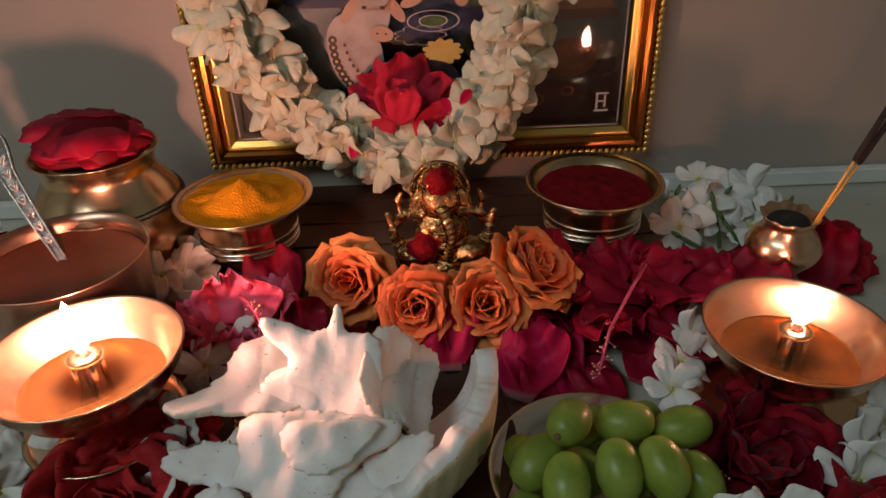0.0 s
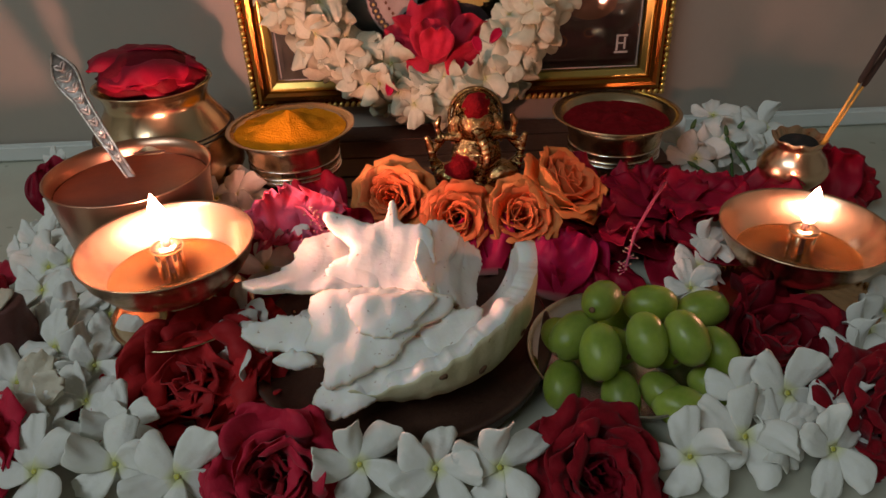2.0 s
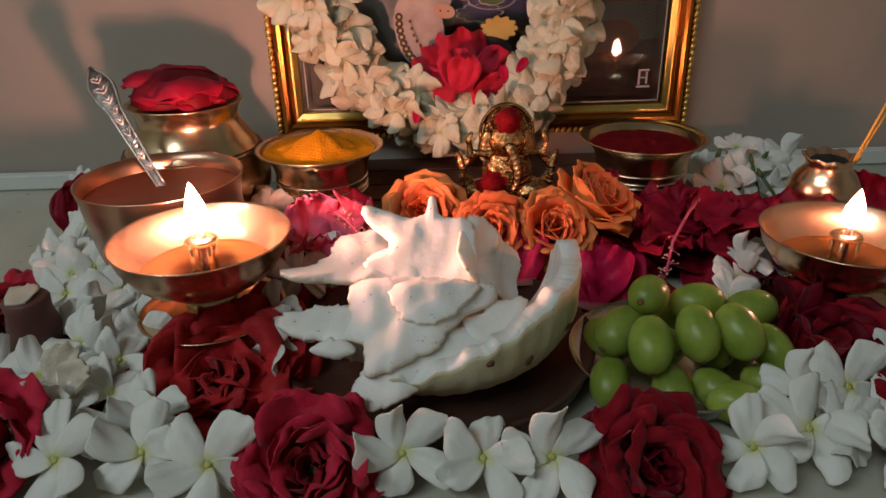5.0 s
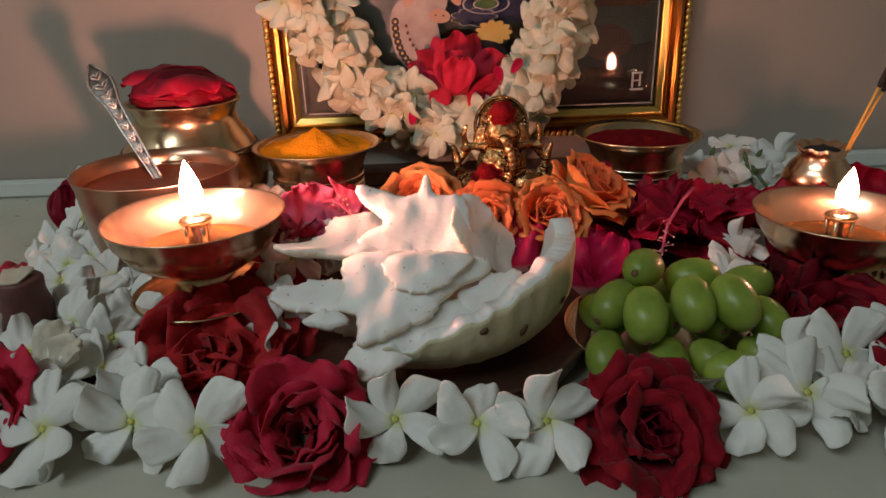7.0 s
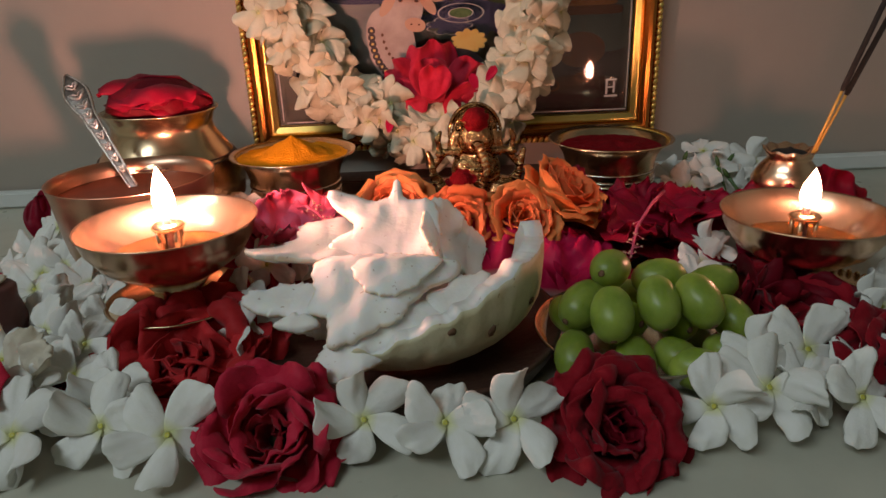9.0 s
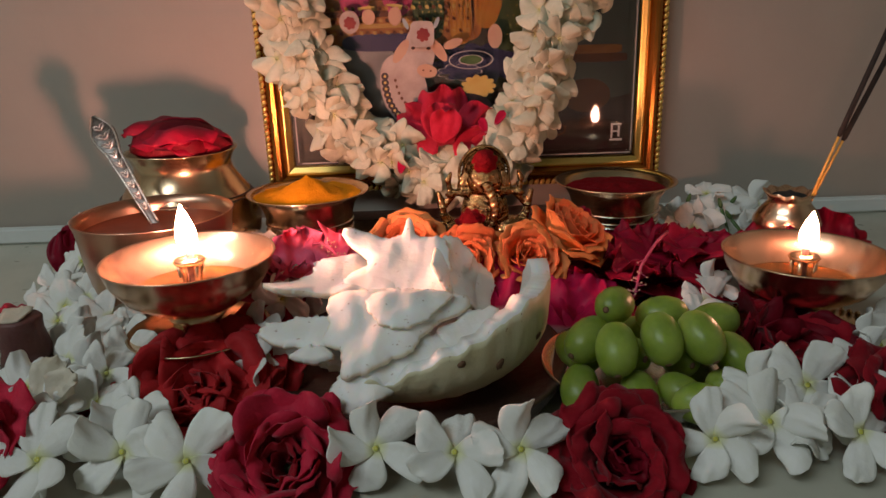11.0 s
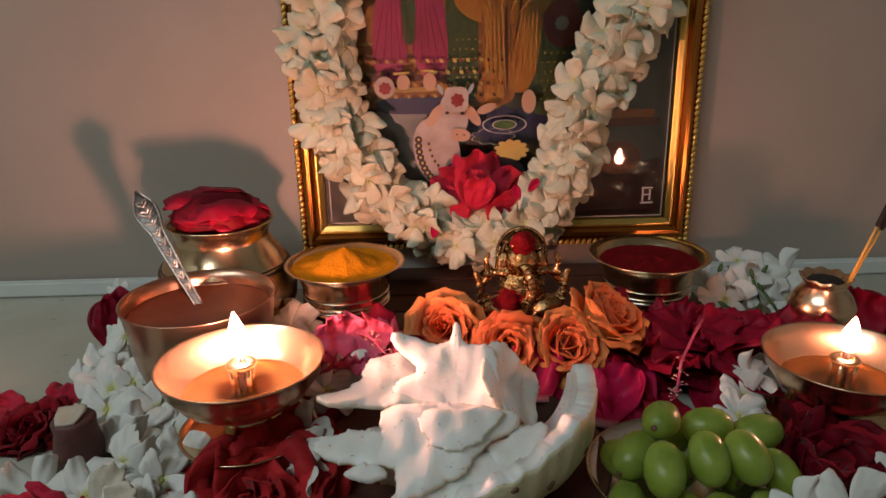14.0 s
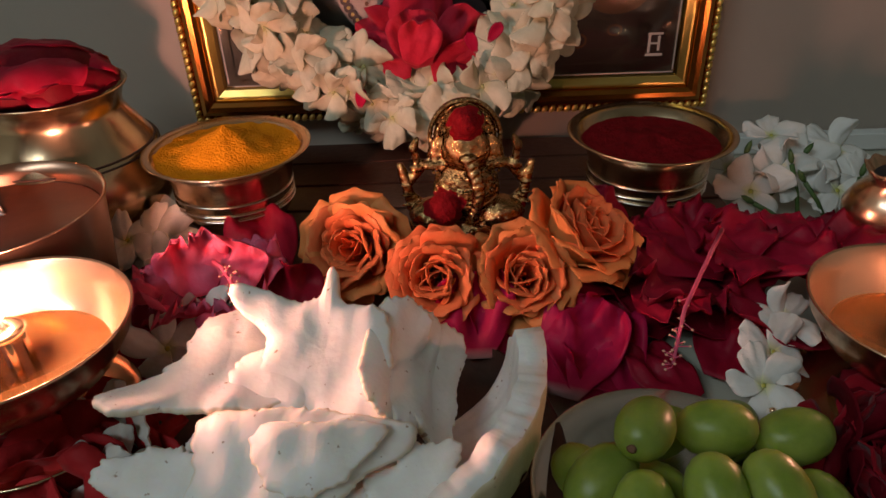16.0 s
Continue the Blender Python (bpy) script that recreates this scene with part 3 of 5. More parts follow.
JPETALS, GPETALS = soft_petals(WHITE), soft_petals(IVORY)
JWILT = [petal("petal", WILT, 0.0185, 0.011, cup=0.5, bend=b, ruffle=0.45, widest=0.66, foot=0.3, lean=0.2, seed=s, curl=-0.8) for b, s in ((-0.2, 11), (0.3, 12), (0.7, 13))]
JEYE = lathe("eye", [(0, 0.0), (0.0008, 0.0), (0.0009, 0.0004), (0.0005, 0.0005), (0, 0.0001)], EYE_YELLOW, 10)
JTUBE = rod("tube", [(0, 0, 0.0003), (0.0003, 0, -0.005), (0.0012, 0.0005, -0.011)], [0.0014, 0.0012, 0.0015], TUBE_GREEN)


def jasmine(seed, petals=JPETALS, count=5):
    rng = random.Random(seed)
    f = thing("jasmine_flower", Matrix(), "white five-petalled jasmine flower with a yellow-green eye", "flower", "loose jasmine flowers")
    for k in range(count):
        part("petal", rng.choice(petals), f, turn(0, 0, 72 * k + rng.uniform(-9, 9)) @ Matrix.Translation((0, 0.0006, 0))
             @ Matrix.Rotation(radians(rng.uniform(-18, 22)), 4, "X") @ Matrix.Rotation(radians(rng.uniform(4, 22)), 4, "Y")
             @ Matrix.Diagonal((rng.uniform(0.95, 1.2), rng.uniform(0.88, 1.12), 1, 1)))
    part("eye", JEYE, f, label="yellow-green eye")
    part("tube", JTUBE, f, label="pale green flower tube")
    return f


JVARIANTS = [jasmine(s) for s in range(21, 31)]
WVARIANT = tagged(jasmine(40, JWILT), "wilted brownish jasmine flower")
used = set()


def put_jasmine(x, y, z, yaw=0, tilt=45, spin=0, size=1.0, kind=0):
    src = WVARIANT if kind < 0 else JVARIANTS[kind % len(JVARIANTS)]
    m = at(x, y, z, yaw, tilt, spin, 0.91 * size)
    if src.name not in used:
        used.add(src.name)
        src.matrix_basis = m
        return src
    return copy_thing(src, m)


JROWS = [
    # front edge
    (-0.1655, 0.1265, 0.013, 4, 48, 20, 1.05, 0), (-0.1370, 0.1275, 0.014, -12, 55, 150, 1.05, 1), (-0.1130, 0.1205, 0.014, 6, 50, 40, 1.1, 2),
    (-0.0498, 0.1215, 0.015, 0, 50, 30, 1.0, 3), (-0.0235, 0.1190, 0.014, 0, 48, 65, 1.0, 4), (-0.0015, 0.1175, 0.015, 4, 52, 5, 1.05, 5),
    (0.0640, 0.1185, 0.015, -10, 55, 25, 1.0, 1), (0.0850, 0.1245, 0.017, 8, 46, 60, 1.05, 0), (0.1135, 0.1190, 0.015, 6, 50, 10, 1.05, 4),
    (0.1060, 0.1405, 0.021, 10, 45, 35, 1.05, 2), (0.0930, 0.1440, 0.018, -14, 40, 10, 1.0, 5), (0.1000, 0.1275, 0.014, 15, 44, 80, 0.95, 3),
    (-0.1500, 0.1440, 0.013, 0, 42, 100, 1.0, 4), (0.1260, 0.1335, 0.013, 14, 40, 50, 1.0, 1),
    # along the west side
    (-0.2123, 0.1735, 0.015, -8, 40, 15, 1.15, 3), (-0.1660, 0.1790, 0.018, 18, 45, 20, 1.1, 5), (-0.1850, 0.1990, 0.017, -6, 45, 70, 1.1, 1),
    (-0.2160, 0.2530, 0.018, -15, 48, 30, 1.15, 2), (-0.2265, 0.3000, 0.022, -10, 52, 10, 1.1, 0), (-0.1900, 0.2260, 0.016, 12, 42, 50, 1.0, 4),
    (-0.2085, 0.2790, 0.016, 20, 50, 44, 1.1, 5), (-0.2350, 0.2890, 0.012, -30, 40, 80, 1.0, 3), (-0.2000, 0.2420, 0.013, 10, 40, 0, 1.0, 0),
    (-0.2290, 0.1560, 0.012, -20, 38, 33, 1.0, 1), (-0.2420, 0.2720, 0.012, -35, 35, 5, 0.9, 4), (-0.2500, 0.3500, 0.034, -20, 60, 30, 0.5, 2),
    # beside the coconut
    (-0.1010, 0.2320, 0.026, 10, 55, 12, 0.95, 3), (-0.0900, 0.2430, 0.028, -20, 60, 60, 0.8, 5), (-0.1060, 0.1990, 0.022, -30, 60, 20, 0.95, 2),
    (-0.1035, 0.1790, 0.018, -35, 55, 66, 0.9, 0),
    # by the cup and the bowls
    (-0.1330, 0.3130, 0.022, 10, 30, 20, 1.1, 1), (-0.1180, 0.2980, 0.020, 30, 35, 50, 1.0, 4), (-0.1470, 0.3320, 0.024, 0, 45, 10, 1.0, 3),
    # thick along the lamp and the cup
    (-0.222, 0.29, 0.03, -10, 41, 13, 1.04, 7), (-0.226, 0.268, 0.024, -16, 34, 8, 0.9, 8), (-0.202, 0.249, 0.024, -7, 57, 7, 0.94, 8),
    (-0.182, 0.227, 0.022, -2, 40, 22, 1.07, 4), (-0.208, 0.23, 0.02, -12, 32, 82, 1.06, 4), (-0.185, 0.21, 0.02, -13, 37, 39, 0.96, 5),
    (-0.171, 0.214, 0.016, -20, 51, 43, 1.03, 8), (-0.183, 0.187, 0.02, -10, 37, 31, 0.99, 1), (-0.161, 0.174, 0.02, 10, 58, 38, 0.9, 4),
    (-0.158, 0.188, 0.018, 11, 54, 39, 1.07, 8), (-0.19, 0.168, 0.018, -13, 45, 54, 1.02, 6), (-0.173, 0.159, 0.016, 3, 37, 29, 0.96, 0),
    (-0.159, 0.158, 0.016, -20, 33, 59, 1.03, 4), (-0.14, 0.144, 0.016, 8, 49, 82, 0.99, 5), (-0.183, 0.147, 0.016, -16, 53, 25, 0.91, 3),
    (-0.101, 0.185, 0.02, 2, 55, 75, 0.96, 8),
    (-0.1440, 0.3090, 0.024, 10, 34, 30, 1.05, 6), (-0.1310, 0.3150, 0.022, -15, 30, 60, 1.0, 7), (-0.1540, 0.3250, 0.026, 20, 36, 10, 0.95, 8),
    # by the small lamp
    (0.0980, 0.2200, 0.012, 5, 38, 15, 0.85, 0), (0.1060, 0.2330, 0.015, 10, 32, 45, 0.85, 2), (0.1150, 0.2470, 0.019, 14, 40, 5, 0.85, 5),
    (0.1580, 0.1790, 0.016, 20, 45, 30, 1.1, 3), (0.1500, 0.1680, 0.012, 10, 40, 70, 1.05, 1), (0.1740, 0.1940, 0.014, 25, 40, 12, 1.0, 4),
    # heap by the wall
    (0.1735, 0.3650, 0.022, 0, 40, 12, 1.15, 0), (0.1930, 0.3720, 0.026, 20, 30, 40, 1.1, 1), (0.1420, 0.3480, 0.017, -10, 45, 22, 1.1, 2),
    (0.1585, 0.3560, 0.024, 5, 35, 66, 1.15, 3), (0.1430, 0.3790, 0.015, -20, 30, 30, 1.1, 4), (0.1840, 0.3480, 0.016, 15, 40, 50, 1.1, 5),
    (0.1620, 0.3800, 0.032, -5, 20, 5, 1.0, 0), (0.2030, 0.3560, 0.014, 25, 35, 75, 1.0, 2), (0.2180, 0.3330, 0.013, 40, 30, 15, 1.0, 3),
]
for row in JROWS:
    put_jasmine(*row)
for row in ((-0.1800, 0.1580, 0.015, -5, 30, 10, 1.15, -1), (-0.2080, 0.2060, 0.008, 0, 18, 40, 1.0, -1), (-0.1540, 0.3420, 0.014, 10, 40, 0, 0.9, -1)):
    put_jasmine(*row)


for k, (x, y, z, dx, dy, dz) in enumerate(((0.150, 0.352, 0.006, 0.022, 0.012, 0.022), (0.166, 0.344, 0.004, -0.004, 0.010, 0.024), (0.186, 0.340, 0.004, 0.006, 0.006, 0.020), (0.134, 0.356, 0.010, 0.008, 0.006, 0.020),
                                            (0.176, 0.338, 0.006, -0.012, 0.004, 0.018), (0.156, 0.336, 0.006, -0.016, 0.002, 0.010), (0.196, 0.346, 0.008, 0.010, 0.008, 0.016))):
    st = thing("flower_stem", Matrix.Translation((x, y, z)), "short green jasmine stem with a small bud", "stem", "green stems in the flower heap")
    d = Vector((dx, dy, dz))
    part("stalk", rod("stalk", [(0, 0, 0), d * 0.5 + Vector((0.001, 0, 0)), d], [0.0011, 0.0010, 0.0012], STEM), st)
    part("bud", lathe("bud", [(0, 0), (0.0010, 0.001), (0.0015, 0.003), (0.0011, 0.006), (0, 0.008)], STEM, 12), st, Matrix.Translation(d) @ d.to_track_quat("Z", "Y").to_matrix().to_4x4(), "small green bud")


def coil(mat, seed, turns=1.7, height=0.0150):
    """The rolled heart of a rose: one sheet wound about the axis, its upper edge turned out."""
    rng = random.Random(seed)
    o = rng.uniform(0, 40)
    n, rows, thick = 84, 7, 0.0006
    inner, outer_side, uvs = [], [], []
    for i in range(n + 1):
        s = i / n
        a = 2 * math.pi * turns * s
        for k in range(rows + 1):
            q = k / rows
            r = 0.0014 + 0.0088 * s * (0.55 + 0.45 * q) + 0.0030 * noise.noise((math.cos(a) * 1.6 + o, math.sin(a) * 1.6, q * 1.5 + s * 3)) + 0.0022 * max(0.0, q - 0.72) * s
            z = height * q * (1 - 0.16 * s) + 0.0050 * q * noise.noise((a * 0.8 + o, 0, 4))
            inner.append((r * math.cos(a), r * math.sin(a), z))
            outer_side.append(((r + thick) * math.cos(a), (r + thick) * math.sin(a), z))
            uvs.append((s, 0.4 + 0.6 * q))
    c, k0 = rows + 1, (n + 1) * (rows + 1)
    faces = []
    for i in range(n):
        for k in range(rows):
            a = i * c + k
            faces.append((a, a + 1, a + c + 1, a + c))
            faces.append((k0 + a, k0 + a + c, k0 + a + c + 1, k0 + a + 1))
        a = i * c + rows
        faces.append((a, k0 + a, k0 + a + c, a + c))
    return mesh_of("heart", inner + outer_side, faces, mat, uvs + uvs)


def rose(name, mats, label, seed, group="roses", heart=None):
    """A rolled heart and four rounds of broad limp petals about an upright axis, foot at the origin, about 26 mm high."""
    rng = random.Random(seed)
    f = thing(name, Matrix(), label, "flower", group)
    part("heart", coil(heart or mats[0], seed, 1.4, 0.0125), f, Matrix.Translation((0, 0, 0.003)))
    rounds = ((4, 74, 0.0165, 0.020, 0.50, 0.0045), (5, 64, 0.0200, 0.027, 0.45, 0.0066), (6, 50, 0.0232, 0.034, 0.36, 0.0076), (6, 30, 0.0245, 0.037, 0.24, 0.0072))
    for layer, (count, lift, length, width, cup, out) in enumerate(rounds):
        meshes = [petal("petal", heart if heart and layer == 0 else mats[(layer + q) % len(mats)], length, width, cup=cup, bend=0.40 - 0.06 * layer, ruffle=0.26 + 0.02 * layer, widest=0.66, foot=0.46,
                        thick=0.0006, seed=seed * 31 + layer * 5 + q, nu=13, nv=12, curl=-0.7 - 0.30 * layer, pleat=0.15, frill=0.06, ragged=0.10, tip=0.02, fold=0.05) for q in range(4)]
        for k in range(count):
            a = 360 * k / count + layer * 37 + rng.uniform(-19, 19)
            part("petal", meshes[k % 4], f, turn(0, 0, a) @ Matrix.Translation((0, out, 0.001 * (4 - layer)))
                 @ Matrix.Rotation(radians(lift + rng.uniform(-13, 13)), 4, "X") @ Matrix.Rotation(radians(10 + rng.uniform(-14, 14)), 4, "Y")
                 @ Matrix.Diagonal((rng.uniform(0.88, 1.1), rng.uniform(0.84, 1.06), 1, 1)))
    part("calyx", lathe("calyx", [(0, -0.004), (0.002, -0.004), (0.0045, 0.0), (0.0055, 0.002), (0.003, 0.0025), (0, 0.002)], STEM, 14), f, label="green calyx")
    return f


def tea_rose(label, seed, inner, outer, tall=1.0):
    """An orange rose: crisp petals whose sides roll back to a point, packed in five rounds."""
    rng = random.Random(seed)
    f = thing("orange_rose", Matrix(), label, "flower", "orange roses before the idol")
    part("heart", coil(inner, seed, 1.9, 0.0145), f, Matrix.Translation((0, 0, 0.003)) @ Matrix.Diagonal((0.8, 0.8, 1, 1)))
    rounds = ((5, 84, 0.0185, 0.015, 0.0036), (6, 78, 0.0205, 0.019, 0.0058), (7, 71, 0.0220, 0.022, 0.0076), (7, 60, 0.0232, 0.024, 0.0086), (6, 42, 0.0228, 0.025, 0.0084))
    for layer, (count, lift, length, width, out) in enumerate(rounds):
        mat = inner if layer < 3 else outer
        meshes = [petal("petal", mat, length * tall, width, cup=0.50 - 0.06 * layer, bend=0.25, ruffle=0.05, widest=0.66, foot=0.50, thick=0.0005, point=0.35, seed=seed * 17 + layer * 5 + q,
                        nu=13, nv=10, curl=-0.55 - 0.25 * layer, pleat=0.1, frill=0.02, fold=0.22 + 0.06 * layer, tip=0.08, ragged=0.03) for q in range(3)]
        for k in range(count):
            a = 360 * k / count + layer * 29 + rng.uniform(-12, 12)
            part("petal", meshes[k % 3], f, turn(0, 0, a) @ Matrix.Translation((0, out, 0.001 * (4 - layer)))
                 @ Matrix.Rotation(radians(lift + rng.uniform(-8, 8)), 4, "X") @ Matrix.Rotation(radians(8 + rng.uniform(-10, 10)), 4, "Y")
                 @ Matrix.Diagonal((rng.uniform(0.9, 1.1), rng.uniform(0.9, 1.06), 1, 1)))
    part("calyx", lathe("calyx", [(0, -0.004), (0.002, -0.004), (0.0045, 0.0), (0.0055, 0.002), (0.003, 0.0025), (0, 0.002)], STEM, 14), f, label="green calyx")
    return f


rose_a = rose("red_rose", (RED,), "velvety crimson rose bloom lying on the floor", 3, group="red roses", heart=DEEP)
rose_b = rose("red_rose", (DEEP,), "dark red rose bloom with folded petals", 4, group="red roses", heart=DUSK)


rose_c = rose("red_rose", (DEEP, DUSK), "dusky dark red rose bloom, flattened", 5, group="red roses")
rose_d = rose("red_rose", (SCARLET,), "bright red crumpled rose bloom under the lamp", 6, group="red roses")


def head(x, y, z, yaw, tilt, spin, size):
    """The pose of a rose whose head is centred there."""
    m = turn(yaw, tilt, spin)
    c = Vector((x, y, z)) - m.to_3x3() @ Vector((0, 0, 0.016 * size))
    return Matrix.Translation(c) @ m @ Matrix.Diagonal((size, size, size, 1))


rose_d.matrix_basis = head(-0.1240, 0.1670, 0.015, 5, 28, 100, 1.28)
rose_c.matrix_basis = head(0.1240, 0.1790, 0.014, 4, 26, 140, 1.2)
rose_a.matrix_basis = head(-0.0805, 0.1190, 0.0130, -4, 46, 0, 0.89)
rose_b.matrix_basis = head(0.0322, 0.1135, 0.0128, 4, 46, 30, 0.88)
for src, row in ((rose_a, (-0.1980, 0.1310, 0.018, -14, 50, 50, 1.05)), (rose_b, (0.1420, 0.1300, 0.018, 14, 48, 80, 1.0)),
                 (rose_d, (-0.1130, 0.1830, 0.013, 14, 26, 200, 0.85)), 
                 (rose_b, (-0.2520, 0.2330, 0.010, -20, 30, 10, 0.8)), 
                 (rose_b, (0.2150, 0.3100, 0.020, 10, 40, 60, 0.9)), (rose_b, (-0.1750, 0.1640, 0.008, 0, 30, 0, 0.45))):
    copy_thing(src, head(*row))
or_a = tea_rose("orange rose bloom with yellowing outer petals", 7, ORANGE, APRICOT)
or_b = tea_rose("bright salmon-orange rose bloom facing outward", 8, ORANGE, ORANGE)
or_c = tea_rose("orange rose bloom with curled browning heart", 9, ORANGE, APRICOT)
or_d = tea_rose("tall orange rose bloom leaning on its side", 10, ORANGE, APRICOT, 1.15)
or_a.matrix_basis = head(-0.0435, 0.2790, 0.035, -14, 58, 10, 0.94)
or_b.matrix_basis = head(-0.0105, 0.2560, 0.0345, -6, 62, 40, 0.80)
or_c.matrix_basis = head(0.0225, 0.2570, 0.034, 6, 52, 120, 0.88)
or_d.matrix_basis = head(0.0475, 0.2720, 0.044, 62, 38, 70, 0.90)


# crumpled hibiscus petals
def crumple(mat, seed, length=0.042, width=0.036, frill=0.12, ruffle=0.34):
    return petal("petal", mat, length, width, cup=0.10, bend=0.12, ruffle=ruffle, widest=0.64, foot=0.35, thick=0.0005, seed=seed, nu=18, nv=20, curl=(-0.7, 0.35, -0.2, 0.6)[seed % 4], frill=frill, pleat=0.12)


def style_of(points, parent, dots, mat=PINK, spread=0.004, seed=0):
    rng = random.Random(seed)
    st = part("stamen_column", rod("stamen_column", points, [0.0009, 0.0008, 0.0007, 0.0005], mat), parent, label="thin pink stamen column")
    a, b = Vector(points[-2]), Vector(points[-1])
    for i in range(dots):
        p = a.lerp(b, rng.uniform(-0.2, 1.05))
        d = Vector((rng.gauss(0, 1), rng.gauss(0, 1), rng.gauss(0, 1))).normalized() * spread * rng.uniform(0.5, 1.1)
        stalk = rod("filament", [p, p + d * 0.6, p + d], [0.00022, 0.0002, 0.0002], mat, 5)
        tip = lathe("anther", [(0, -0.0006), (0.0006, 0), (0, 0.0006)], POLLEN, 6)
        part("filament", joined("filament", [(stalk, Matrix()), (tip, Matrix.Translation(p + d))]), st)
    return st


def hibiscus(label, mat, m, lay, seed, size=1.0):
    """lay: one (x, y, z, yaw, tilt, spin) for each petal, in the flower's own space."""
    f = thing("hibiscus_flower", m, label, "flower", "hibiscus flowers")
    for k, (x, y, z, yaw, tilt, spin) in enumerate(lay):
        part("petal", crumple(mat, seed + k, 0.036, 0.042, 0.55, 0.40) if mat is PINK else crumple(mat, seed + k, frill=0.3, ruffle=0.36), f, at(x, y, z, yaw, tilt, spin, size))
    return f


pink = hibiscus("bright pink crumpled hibiscus lying on its side", PINK, Matrix.Translation((-0.090, 0.256, 0.027)),
                ((0.0, 0.004, 0.0, 5, 52, 0), (-0.010, 0.0, 0.0, 60, 30, 0), (0.008, 0.002, 0.002, -48, 36, 0), (-0.004, -0.004, 0.006, 25, 62, 0), (0.006, -0.004, 0.004, -18, 58, 0), (0.0, -0.004, 0.004, 160, 22, 0),
                 (-0.006, -0.008, 0.004, 100, 35, 0), (0.006, -0.010, 0.004, 215, 30, 0)), 50, 0.62)
style_of([(0.002, 0.0, 0.018), (0.008, -0.010, 0.022), (0.013, -0.018, 0.022), (0.024, -0.036, 0.018)], pink, 46, seed=2)
red_h = hibiscus("dark red crumpled hibiscus with limp petals", MAROON, Matrix.Translation((0.098, 0.276, 0.014)),
                 ((0.0, 0.0, 0.006, 10, 16, 0), (0.004, -0.004, 0.008, 60, 14, 0), (-0.006, 0.0, 0.008, -50, 14, 0), (0.0, -0.008, 0.006, 110, 14, 0), (0.008, 0.0, 0.008, -100, 15, 0)), 70, 0.95)
style_of([(0.002, 0.002, 0.024), (-0.012, -0.022, 0.026), (-0.026, -0.044, 0.022), (-0.034, -0.062, 0.014)], red_h, 24, seed=3)
red_h2 = hibiscus("dark red wilting hibiscus heaped on the floor", MAROON, Matrix.Translation((0.136, 0.280, 0.010)),
                  ((0, 0, 0.004, 310, 18, 0), (-0.004, 0, 0.012, 60, 12, 0), (0.006, -0.006, 0.004, 200, 15, 0), (0.0, -0.002, 0.012, 270, 22, 0), (-0.01, 0.004, 0.014, 120, 10, 0)), 90, 0.9)
red_h3 = hibiscus("deep red limp hibiscus petals beside the bowl", MAROON, Matrix.Translation((0.066, 0.275, 0.012)),
                  ((0, 0, 0.004, 100, 20, 0), (0.004, -0.004, 0.008, 200, 10, 0), (0, -0.006, 0.004, 340, 15, 0), (-0.006, 0, 0.012, 20, 30, 0)), 110, 0.9)


def loose_petal(mat, label, m, seed, length=0.04, width=0.034):
    return solid("loose_petal", crumple(mat, seed, length, width, 0.35, 0.55) if mat is MAGENTA else crumple(mat, seed, length, width), m, label, "petal", "loose petals")


